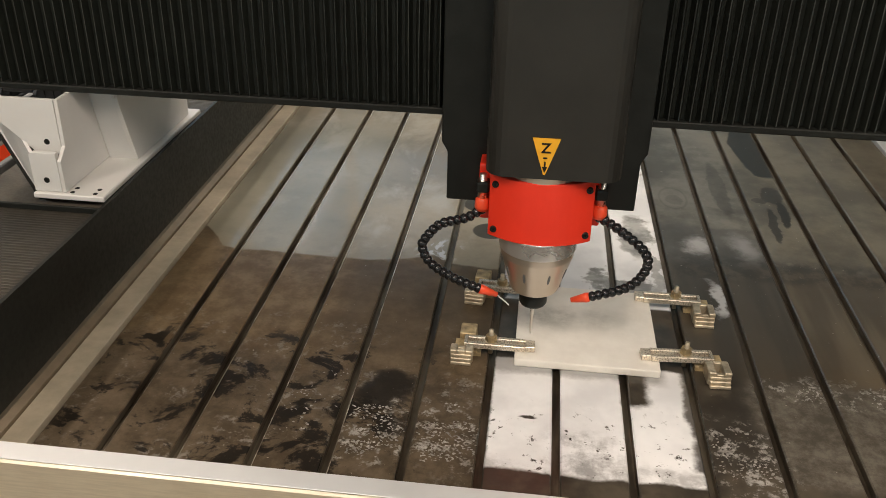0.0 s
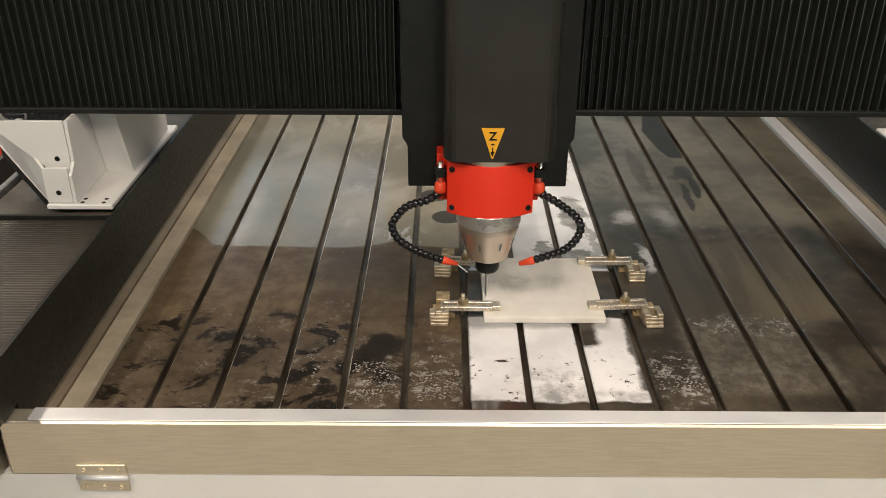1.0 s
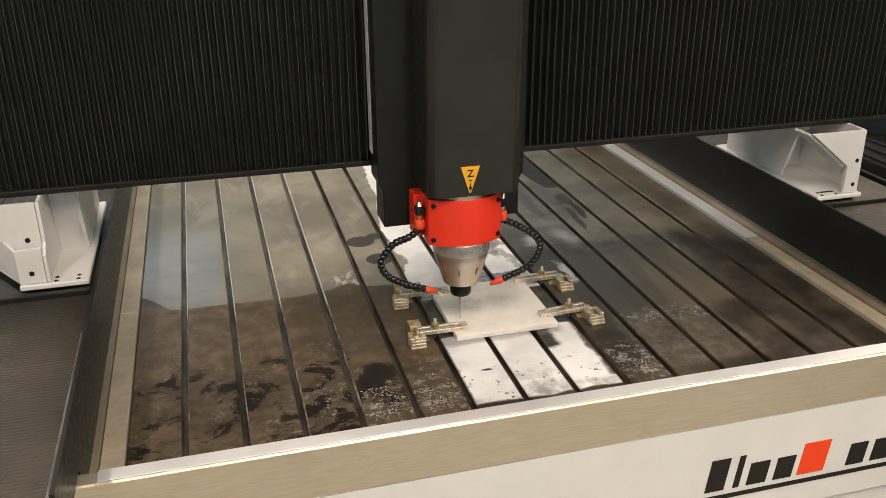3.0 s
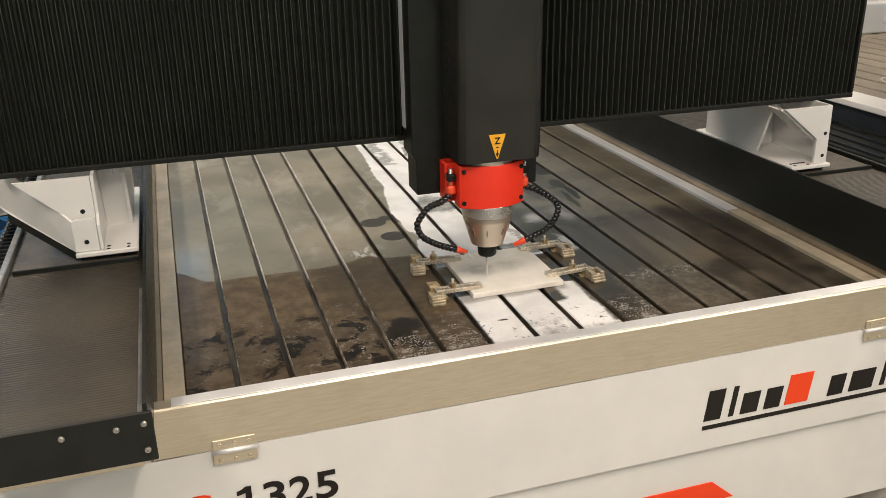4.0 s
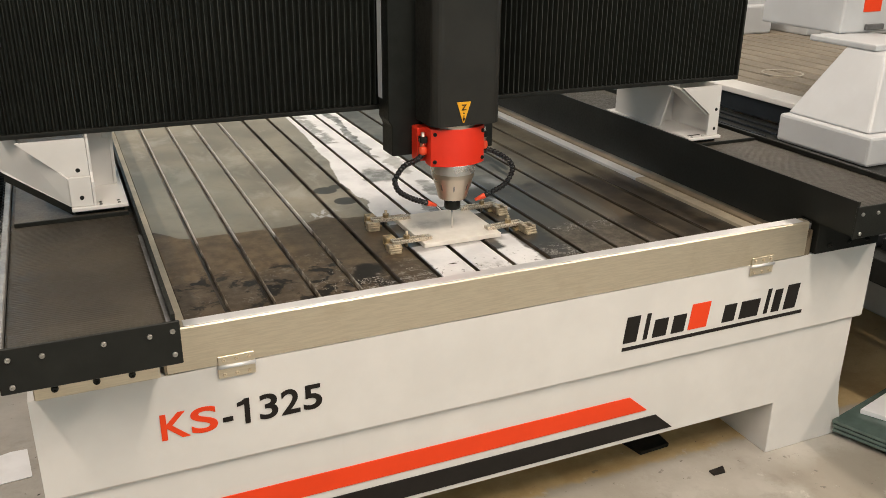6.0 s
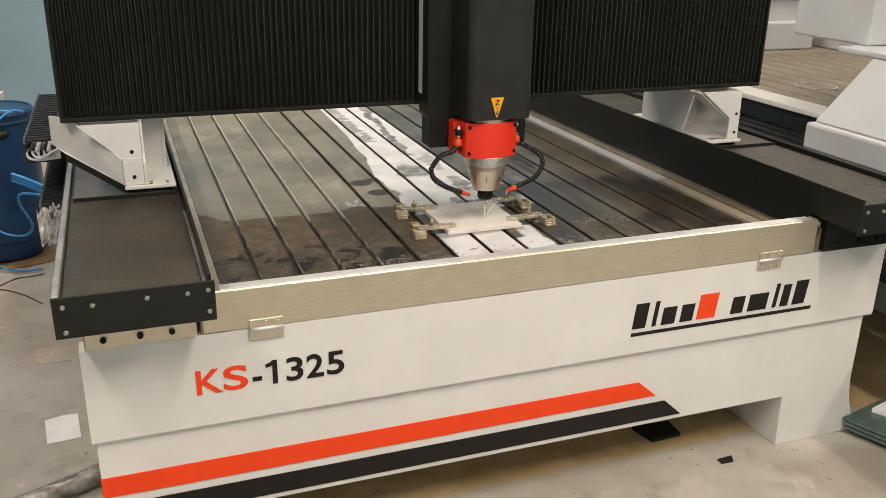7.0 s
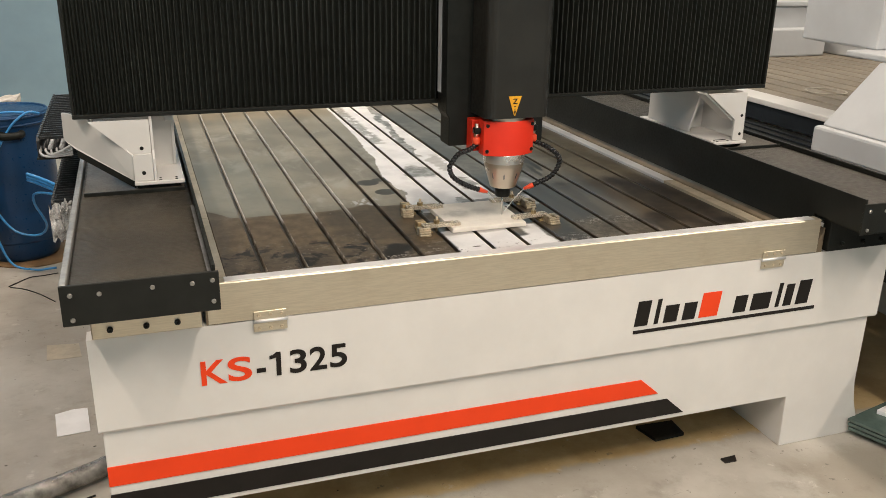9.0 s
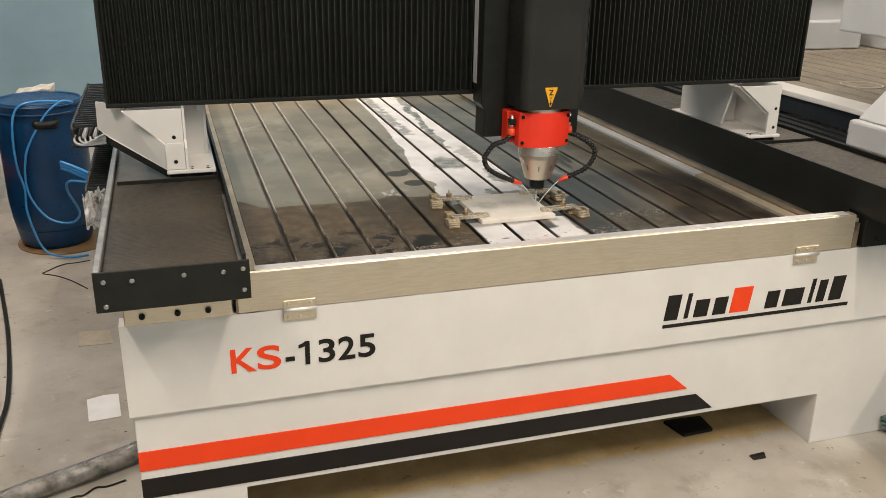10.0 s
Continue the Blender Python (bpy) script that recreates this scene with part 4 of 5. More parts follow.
def sign_text(text, x, z, size):
    curve = bpy.data.curves.new("label_mark", "FONT")
    curve.body, curve.size, curve.extrude, curve.offset, curve.align_x = text, size, 0.0003, 0.0004, "CENTER"
    tmp = new("label_mark", curve)
    me = bpy.data.meshes.new_from_object(tmp.evaluated_get(bpy.context.evaluated_depsgraph_get()))
    bpy.data.objects.remove(tmp)
    me.transform(pose(x, 0.420, z, 90))
    ob = new("label_mark", me)
    me.materials.append(BLACK_VINYL)
    ob.parent = sign


sign_text("Z", 0, 1.064, 0.022)
part("label_mark", box(-0.003, 0.003, 0.4198, 0.4208, 1.0545, 1.057), BLACK_VINYL, sign)
part("arrow", prism([(-0.0012, 1.050), (0.0012, 1.050), (0.0012, 1.042), (0.004, 1.042), (0.0, 1.032), (-0.004, 1.042), (-0.0012, 1.042)], 0.4198, 0.4208), BLACK_VINYL, sign)

# red clamp: curved front jaw and a wider rear jaw
SY = 0.488
arc = [(-0.081 + 0.162 * k / 16, 0.457 - 0.030 * (1 - ((k - 8) / 8) ** 2)) for k in range(17)]
front_jaw = part("clamp_jaw", prism(arc + [(0.081, 0.497), (-0.081, 0.497)], 0.905, 1.010, "z", 0.0015), RED, carriage, "bright red clamp jaw")
bolts(front_jaw, [(sx * 0.072, 0.451, z) for sx in (-1, 1) for z in (0.996, 0.919)], 0.0055, 0.005, BLACK, "socket_bolt")
part("clamp_jaw", box(-0.101, 0.096, 0.5045, 0.5495, 0.909, 1.005, 0.003), RED, carriage, "bright red rear clamp jaw")
for sx in (-1, 1):
    f = part("water_fitting", lathe([(0.008, 0), (0.008, 0.022), (0.0105, 0.024), (0.0105, 0.036), (0.006, 0.038), (0.006, 0.052)], 14, (sx * 0.093, 0.485, 0.945)), CHROME, carriage, "silver and black hose fitting", True)
    part("collar", lathe([(0.0115, 0), (0.0125, 0.006), (0.0115, 0.018), (0.008, 0.022)], 14, (sx * 0.093, 0.485, 0.935)), ORANGE, f, "", True)
    part("valve", box(sx * 0.093 - 0.010, sx * 0.093 + 0.010, 0.473, 0.497, 0.968, 0.986, 0.003), BLACK, f)

spindle = part("spindle", lathe([(0.0, 1.020), (0.060, 1.020), (0.0605, 1.0195), (0.0605, 1.0185), (0.0605, 0.8805), (0.0605, 0.8795), (0.060, 0.879), (0.0, 0.879)], 48, (0, SY, 0)), SPINDLE, carriage, "polished steel spindle", True)
part("ring", lathe([(0.0, 0.9065), (0.0620, 0.9065), (0.0628, 0.906), (0.063, 0.9052), (0.063, 0.904), (0.063, 0.8795), (0.063, 0.8785), (0.0626, 0.8778), (0.0615, 0.8775), (0.0, 0.8775)], 48, (0, SY, 0)), RING_STEEL, spindle, "bright machined ring", True)
part("nose", lathe([(0.0, 0.877), (0.060, 0.877), (0.0605, 0.8765), (0.0605, 0.8755), (0.0600, 0.866), (0.0597, 0.8645), (0.0590, 0.863), (0.0405, 0.8015), (0.0402, 0.8005), (0.0395, 0.7990), (0.037, 0.7985), (0.0, 0.7985)], 48, (0, SY, 0)), SPINDLE, spindle, "tapered steel nose", True)
for ang in (-150, -110, -65, -25):
    a = radians(ang)
    px, py = 0.0516 * math.cos(a), SY + 0.0516 * math.sin(a)
    m = Euler((radians(17), 0, a + math.pi / 2)).to_matrix()
    bm = lathe([(0.0, -0.002), (0.0045, -0.002), (0.0045, 0.002), (0.0, 0.002)], 12)
    bm.transform(Matrix.Translation((px, py, 0.838)) @ m.to_4x4() @ Matrix.Diagonal((0.48, 0.45, 2.3, 1)) @ Euler((radians(90), 0, 0)).to_matrix().to_4x4())
    part("nose_slot", bm, GREY_RAIL, spindle)
part("collet_nut", lathe([(0.0, 0.7985), (0.0215, 0.7985), (0.0235, 0.795), (0.0235, 0.771), (0.021, 0.766), (0.0, 0.766)], 24, (0, SY, 0)), BLACK, spindle, "black collet nut", True)
part("tool_bit", lathe([(0.0, 0.767), (0.0032, 0.767), (0.0032, 0.742), (0.0022, 0.738), (0.0022, 0.712), (0.0006, 0.7022), (0.0, 0.702)], 12, (0, SY, 0)), CHROME, spindle, "slim steel cutter", True)


def bead_mesh():
    me = mesh_of(lathe([(0.0035, -0.0062), (0.006, -0.0055), (0.0082, -0.002), (0.0082, 0.002), (0.0062, 0.005), (0.0045, 0.0062)], 12), "bead")
    me.materials.append(BEAD)
    for p in me.polygons:
        p.use_smooth = True
    return me


BEAD_MESH = bead_mesh()


def coolant_hose(points, tip):
    """A jointed hose of plastic balls that ends in an orange nozzle."""
    hose = empty("coolant_hose")
    hose.parent = carriage
    hose["label"] = "black jointed plastic coolant hose with orange nozzle"
    line = smooth_path(points, 40)
    run, at = 0.0, 0.0
    for a, b in zip(line, line[1:]):
        run += (b - a).length
        if run >= at:
            ob = new("bead", BEAD_MESH)
            ob.matrix_basis = Matrix.Translation(b) @ (b - a).to_track_quat("Z", "Y").to_matrix().to_4x4()
            ob.parent = hose
            at += 0.0108
    end, aim = line[-1], (Vector(tip) - line[-1])
    part("nozzle", lathe([(0.0, 0), (0.0075, 0), (0.0085, 0.006), (0.0075, 0.010), (0.0042, aim.length), (0.0, aim.length)], 14, end, aim.to_track_quat("Z", "Y").to_matrix()), ORANGE, hose, "orange plastic nozzle", True)


def jet(a, b, inside):
    """A jet of water in short lengths: each with its place along the line, and its place inside the nozzle."""
    a, b, back = Vector(a), Vector(b), Vector(inside)
    pieces, count = [], 8
    step = (b - a) / count
    turn = step.to_track_quat("Z", "Y").to_matrix().to_4x4()
    me = mesh_of(lathe([(0.0, 0.0), (0.0011, 0.0), (0.0013, step.length * 0.5), (0.0012, step.length * 1.04), (0.0, step.length * 1.04)], 8), "water_jet")
    me.materials.append(WATER)
    for k in range(count):
        ob = new("water_jet", me)
        ob.parent = carriage
        ob["label"] = "thin white length of a water jet"
        sag = Vector((0, 0, 0.004 * math.sin(math.pi * k / count)))
        shut, flowing = Matrix.Translation(back) @ turn, Matrix.Translation(a + step * k + sag) @ turn
        ob.matrix_basis = flowing
        pieces.append((ob, shut, flowing))
    return pieces


coolant_hose([(-0.093, 0.485, 0.935), (-0.118, 0.475, 0.922), (-0.156, 0.462, 0.915), (-0.178, 0.46, 0.892), (-0.186, 0.46, 0.873), (-0.173, 0.46, 0.844), (-0.135, 0.46, 0.819), (-0.091, 0.463, 0.800)], (-0.060, 0.467, 0.788))
coolant_hose([(0.093, 0.485, 0.935), (0.128, 0.47, 0.921), (0.167, 0.46, 0.893), (0.175, 0.46, 0.863), (0.150, 0.46, 0.826), (0.091, 0.463, 0.800)], (0.062, 0.467, 0.789))
LEFT_JET = jet((-0.060, 0.467, 0.788), (-0.007, 0.484, 0.722), (-0.080, 0.4645, 0.7956))
RIGHT_JET = jet((0.062, 0.467, 0.789), (0.010, 0.486, 0.716), (0.080, 0.4645, 0.7957))

# ---- work piece and clamps on the bed ----
slab_piece = part("stone_plate", box(-0.073, 0.167, 0.414, 0.662, BZ + 0.0005, BZ + 0.0145, 0.002, 2), STONE)
tagged(slab_piece, "cream stone plate being engraved, clamped on the bed", "stone plate")


def step_clamp(x, y, side, turn, label):
    """Slotted strap on a stepped block, held by a stud and nut. side: towards which x the strap reaches."""
    c = empty("step_clamp", x, y, BZ, label, "clamp", "clamps round the stone plate")
    c.rotation_euler = (0, 0, radians(turn) + (0 if side > 0 else math.pi))
    z0 = 0.0152
    bm = bmesh.new()
    # strap with an open slot: two bars, a closed end and a nose
    add_box(bm, -0.035, 0.062, -0.0135, -0.0055, z0, z0 + 0.010, 0.001, 1)
    add_box(bm, -0.035, 0.062, 0.0055, 0.0135, z0, z0 + 0.010, 0.001, 1)
    add_box(bm, -0.041, -0.0352, -0.0135, 0.0135, z0, z0 + 0.010, 0.001, 1)
    add_box(bm, 0.0622, 0.078, -0.011, 0.011, z0, z0 + 0.010, 0.001, 1)
    part("strap", bm, STRAP_STEEL, c, "worn slotted steel strap")
    stair = [(-0.056, 0.0005), (-0.012, 0.0005), (-0.012, 0.006), (-0.018, 0.006), (-0.018, 0.0105), (-0.024, 0.0105), (-0.024, 0.015), (-0.056, 0.015)]
    part("step_block", prism(stair, -0.014, 0.014, "y"), RUSTY_DARK, c, "rusty stepped block")
    # upright block towards the front, pierced by a square hole
    s0, s1 = sorted((-0.0145 * side, -(0.036 if side > 0 else 0.050) * side))
    m0, m1 = s0 + 0.007, s1 - 0.007
    bm = bmesh.new()
    add_box(bm, -0.062, -0.050, s0, s1, 0.0005, 0.024, 0.0015, 1)
    add_box(bm, -0.037, -0.024, s0, s1, 0.0005, 0.024, 0.0015, 1)
    add_box(bm, -0.0498, -0.0372, s0, m0, 0.0005, 0.024, 0.001, 1)
    add_box(bm, -0.0498, -0.0372, m1, s1, 0.0005, 0.020, 0.001, 1)
    part("step_block", bm, RUSTY, c, "oily pierced steel block")
    for q in range(3):
        e = s0 - 0.0028 * (3 - q) if side > 0 else s1 + 0.004 * (3 - q)
        part("step", box(-0.060, -0.026, *sorted((e, (s0 - 0.0003) if side > 0 else (s1 + 0.0003))), 0.0005 + 0.006 * q, 0.0062 + 0.006 * q, 0.001, 1), RUSTY, c)
    if side > 0:
        part("step_block", box(-0.050, -0.022, 0.0145, 0.048, 0.0005, 0.026, 0.0015, 1), RUSTY_DARK, c, "rusty steel block")
    part("stud", lathe([(0.0, 0.0005), (0.0042, 0.0005), (0.0042, 0.047), (0.0, 0.048)], 10, (0.004, 0, 0)), RUSTY, c, "", True)
    part("nut", lathe([(0.0046, 0.0258), (0.0095, 0.0258), (0.0095, 0.036), (0.0046, 0.036)], 6, (0.004, 0, 0)), RUSTY_DARK, c)
    part("washer", lathe([(0.0046, 0.0253), (0.012, 0.0253), (0.012, 0.0257), (0.0046, 0.0257)], 16, (0.004, 0, 0)), RUSTY, c)


step_clamp(-0.118, 0.447, 1, 0, "oily steel step clamp holding the front corner of the plate")
step_clamp(-0.110, 0.636, 1, -4, "oily steel step clamp holding the rear corner of the plate")
step_clamp(0.214, 0.457, -1, 4, "rusty steel step clamp beside the front of the plate")
step_clamp(0.218, 0.640, -1, 0, "rusty steel step clamp beside the rear of the plate")

# ---- behind and beside the machine ----
PLANK_BROWN = plain("brown_board", (0.26, 0.16, 0.075), 0.6, 0.0, 0.3, 8, 0.2)


def barrel(x, y):
    b = empty("plastic_barrel", x, y, 0, "blue plastic barrel with an open top, standing on a brown board", "barrel")
    r = 0.195
    prof = [(0.0, 0.010), (r * 0.80, 0.0065), (r * 0.86, 0.03), (r * 0.96, 0.14), (r * 1.01, 0.24), (r * 1.0, 0.25), (r * 1.01, 0.26), (r * 1.01, 0.50), (r, 0.58), (r * 0.985, 0.63), (r * 0.965, 0.66),
            (r * 0.985, 0.672), (r * 0.985, 0.712), (r * 0.965, 0.72), (r * 0.93, 0.715), (r * 0.92, 0.60), (r * 0.93, 0.10), (0.0, 0.09)]
    part("drum", lathe(prof, 48), BLUE_PLASTIC, b, "", True)
    for z in (0.664, 0.698):
        part("rim_band", lathe([(r * 0.96, z), (r * 1.02, z + 0.002), (r * 1.03, z + 0.007), (r * 1.02, z + 0.012), (r * 0.96, z + 0.014)], 48), BLUE_PLASTIC, b, "", True)
    part("seam", lathe([(r * 0.99, 0.235), (r * 1.005, 0.237), (r * 1.005, 0.241), (r * 0.99, 0.243)], 48), BLUE_PLASTIC, b, "", True)
    part("handle", tube(smooth_path([(0.0, -r * 0.99, 0.635), (0.01, -r * 1.08, 0.63), (0.07, -r * 1.02, 0.63), (0.085, -r * 0.88, 0.635)], 6), 0.018, 10), BLACK, b, "black grip", True)
    part("base_pad", lathe([(0.0, 0.0005), (0.235, 0.0005), (0.235, 0.006), (0.0, 0.006)], 40, (0.05, 0.0, 0)), PLANK_BROWN, b, "brown round board")
    return b


barrel(-1.53, 2.63)
sack = bmesh.new()
bmesh.ops.create_cube(sack, size=1)
bmesh.ops.subdivide_edges(sack, edges=sack.edges[:], cuts=9, use_grid_fill=True)
for v in sack.verts:
    up = v.co.z + 0.5
    v.co = Vector((-1.63 + v.co.x * 0.18 + 0.02 * up, 3.175 + v.co.y * 0.16, up * (0.675 + 0.10 * v.co.x * 0.25)))
    v.co += Vector((0.01, 0.01, 0.014)) * noise.noise(v.co * 17) * up
tagged(part("bundle", sack, STONE_WRAP), "pale wrapped bundle standing behind the blue barrel", "bundle")


def hose_thing(name, points, radius, material, label, category, steps=10):
    ob = part(name, tube(smooth_path(points, steps), radius, 8), material, None, "", True)
    return tagged(ob, label, category)


hose_thing("air_hose", [(-1.424, 2.46, 0.73), (-1.507, 2.45, 0.735), (-1.593, 2.44, 0.715), (-1.629, 2.43, 0.629), (-1.634, 2.42, 0.452), (-1.614, 2.41, 0.336), (-1.615, 2.4, 0.211), (-1.565, 2.38, 0.042), (-1.466, 2.33, 0.012), (-1.365, 2.3, 0.022)], 0.0055, BLUE_HOSE, "sky-blue plastic air hose hanging over the barrel", "hose")
hose_thing("air_hose", [(-1.363, 2.48, 0.72), (-1.41, 2.46, 0.73), (-1.47, 2.44, 0.69), (-1.518, 2.43, 0.626), (-1.588, 2.42, 0.494), (-1.601, 2.41, 0.321), (-1.53, 2.38, 0.198), (-1.426, 2.34, 0.177), (-1.368, 2.2, 0.267), (-1.395, 2.1, 0.401), (-1.371, 2.05, 0.457), (-1.238, 1.9, 0.475)], 0.0055, BLUE_HOSE, "sky-blue plastic air hose looped in front of the barrel", "hose")
for k in range(3):
    hose_thing("air_hose", [(x, y, z + 0.013 * k) for x, y, z in [(-1.407, 2.1, 0.505), (-1.34, 2.05, 0.487), (-1.226, 1.9, 0.466)]], 0.008, BLUE_HOSE, "short blue hose end beside the cable chain", "hose")


def cable_chain(x0, x1, y0, y1, z0, z1, step, label):
    """Ladder-like plastic chain: side links with rounded tops and thin cross bars."""
    c = empty("cable_chain", (x0 + x1) / 2, y0, z0, label, "cable chain")
    w, h = (x1 - x0) / 2, z1 - z0
    bar = mesh_of(box(-w + 0.009, w - 0.009, 0.006, step * 0.40, h - 0.010, h - 0.001, 0.0015, 1), "cross_bar")
    side = mesh_of(prism([(0.001, 0.0), (step - 0.002, 0.0), (step - 0.002, h * 0.8), (step * 0.75, h), (step * 0.25, h), (0.001, h * 0.8)], 0, 0.008, "x", 0.001), "side_link")
    for me in (bar, side):
        me.materials.append(CHAIN)
    for k in range(int((y1 - y0) / step)):
        for name, me, x in (("cross_bar", bar, 0), ("side_link", side, -w), ("side_link", side, w - 0.008)):
            ob = new(name, me)
            ob.location = (x, k * step, 0)
            ob.parent = c
    part("bed_strip", box(-w + 0.009, w - 0.009, 0, y1 - y0, 0.0, 0.006), GREY_RAIL, c)
    for k in range(4):
        x = -w + 0.02 + (2 * w - 0.04) * k / 3
        part("cable", tube([Vector((x, 0.0, h * 0.42)), Vector((x, y1 - y0, h * 0.42))], 0.0075, 8), WHITE_COOL if k % 2 else CHAIN, c, "", True)
    return c


cable_chain(-1.228, -1.14, 0.92, 1.72, 0.872, 0.935, 0.034, "black plastic cable chain on a tray beside the gantry")
cable_chain(-1.205, -1.135, 0.86, 1.9, 0.702, 0.752, 0.030, "lower black plastic cable chain beside the machine")
tray = part("chain_tray", box(-1.232, -1.135, 0.91, 1.74, 0.866, 0.8715, 0.002, 1), BLACK)
tagged(tray, "black metal tray carrying the cable chain", "tray")
for k in range(5):
    hose_thing("cable", [(-1.220 + 0.015 * k, 0.95, 0.898), (-1.216 + 0.015 * k, 0.89, 0.890 + 0.006 * (k % 2)), (-1.19 + 0.010 * k, 0.865 - 0.006 * k, 0.885 + 0.006 * k), (-1.125, 0.85, 0.892 + 0.007 * k)], 0.0036, WHITE_COOL, "pale grey cable feeding into the chain", "cable")

foil = bmesh.new()
bmesh.ops.create_grid(foil, x_segments=14, y_segments=20, size=1)
for v in foil.verts:
    v.co = Vector((-1.17 + v.co.x * 0.04, 0.85 + v.co.x * 0.02 + 0.03 * noise.noise(v.co * 3), 0.688 + v.co.y * 0.055 + 0.03 * noise.noise(v.co * 4 + Vector((5, 0, 0)))))
bmesh.ops.solidify(foil, geom=foil.faces[:], thickness=0.003)
tagged(part("foil_bag", foil, SILVER_FOIL), "crumpled silver foil bag hanging beside the machine", "bag")
tagged(part("paper_sheet", prism([(-1.288, 0.908), (-1.235, 0.925), (-1.188, 0.923), (-1.174, 0.767), (-1.273, 0.759)], 0.0008, 0.003, "z"), PAPER), "white paper sheet lying on the floor", "paper")
tagged(part("rubber_pad", prism([(0.542, 0.154), (0.651, 0.159), (0.656, 0.238), (0.522, 0.243)], 0.0008, 0.012, "z"), BLACK), "black rubber pad lying under the machine", "pad")
tagged(part("scrap", prism([(0.680, 0.002), (0.735, 0.005), (0.722, -0.021), (0.681, -0.020)], 0.0008, 0.006, "z"), DARK_GAP), "small dark scrap lying on the floor", "scrap")
tagged(part("tape_piece", prism([(-1.352, 1.473), (-1.236, 1.457), (-1.221, 1.334), (-1.343, 1.338)], 0.0006, 0.002, "z"), STRIP), "dirty pale piece of tape stuck to the floor", "tape")
hose_thing("metal_duct", [(-1.60, 0.27, 0.033), (-1.40, 0.368, 0.033), (-1.25, 0.43, 0.033), (-1.128, 0.485, 0.034), (-1.115, 0.50, 0.034)], 0.030, DUCT_FILM, "glossy film-wrapped silver duct lying on the floor", "duct")
hose_thing("wire_scrap", [(-1.36, 0.315, 0.003), (-1.289, 0.350, 0.003), (-1.262, 0.352, 0.003), (-1.231, 0.380, 0.003), (-1.20, 0.378, 0.003), (-1.150, 0.395, 0.003)], 0.003, BLACK, "crooked dark wire lying before the duct", "wire")
hose_thing("wire_scrap", [(1.19, 0.36, 0.003), (1.26, 0.372, 0.003), (1.30, 0.42, 0.003), (1.36, 0.45, 0.003), (1.43, 0.47, 0.003)], 0.004, BLACK, "crooked dark wire lying on the stained floor", "wire")
hose_thing("floor_cable", [(-1.545, 0.5, 0.008), (-1.539, 0.796, 0.008), (-1.544, 1.019, 0.008), (-1.607, 1.486, 0.008), (-1.724, 2.107, 0.008)], 0.008, BLACK, "black cable lying on the floor", "cable")

hose_thing("wire_scrap", [(-1.556, 2.16, 0.003), (-1.48, 2.25, 0.003), (-1.42, 2.262, 0.003), (-1.358, 2.278, 0.003)], 0.0022, BLACK, "thin dark wire lying on the floor", "wire")
hose_thing("wire_scrap", [(-1.55, 2.15, 0.003), (-1.49, 2.11, 0.003), (-1.42, 2.03, 0.003), (-1.349, 1.92, 0.003)], 0.0022, BLACK, "thin dark wire lying on the floor", "wire")
# neighbour machine on the far side of the wall of covers
other = empty("second_machine", label="another cream-white engraving machine with slatted table", category="machine")
part("frame", box(2.05, 5.0, -0.6, 3.6, 0.0, 0.735, 0.01), WHITE, other)
# near-black sheet under the slats stands in for the shade in their gaps
part("table_bed", box(2.052, 4.99, -0.59, 3.59, 0.7355, 0.75), DARK_GAP, other)
part("table_edge", box(1.90, 2.045, -0.6, 3.6, 0.782, 0.808, 0.004), WHITE, other, "pale table edge")
part("edge_skirt", box(1.91, 2.04, -0.59, 3.59, 0.705, 0.7815), NAVY, other)
slat_me = mesh_of(box(0, 0.110, -0.6, 3.6, 0.7505, 0.80, 0.004, 1), "slat")
slat_me.materials.append(SLAT_WOOD)
for k in range(22):
    ob = new("slat", slat_me)
    ob.location = (2.055 + 0.131 * k, 0, 0)
    ob.parent = other
part("rail_cover", box(1.66, 1.895, -0.6, 3.6, 0.55, 0.70, 0.004), BLACK, other)
rib_me = mesh_of(box(0.0, 0.16, 0.0, 0.020, 0.5605, 0.60, 0.003, 1), "chain_rib")
rib_me.materials.append(CHAIN)
for k in range(90):
    ob = new("chain_rib", rib_me)
    ob.location = (1.40, -0.2 + 0.04 * k, 0)
    ob.parent = other
part("side_channel", box(1.32, 1.655, -0.6, 3.6, 0.48, 0.56, 0.004), BLACK, other, "dark channel")
for k in range(3):
    part("guide_bar", box(1.68 + 0.07 * k, 1.695 + 0.07 * k, 1.0, 3.6, 0.7005, 0.708), NAVY, other, "thin dark guide bar")
ring = part("ring_mark", lathe([(0.094, 0), (0.103, 0), (0.103, 0.004), (0.094, 0.004), (0.094, 0)], 40, (2.42, 1.685, 0.8005), None, False), PALE_BOARD, other, "thin pale ring on the table", True)


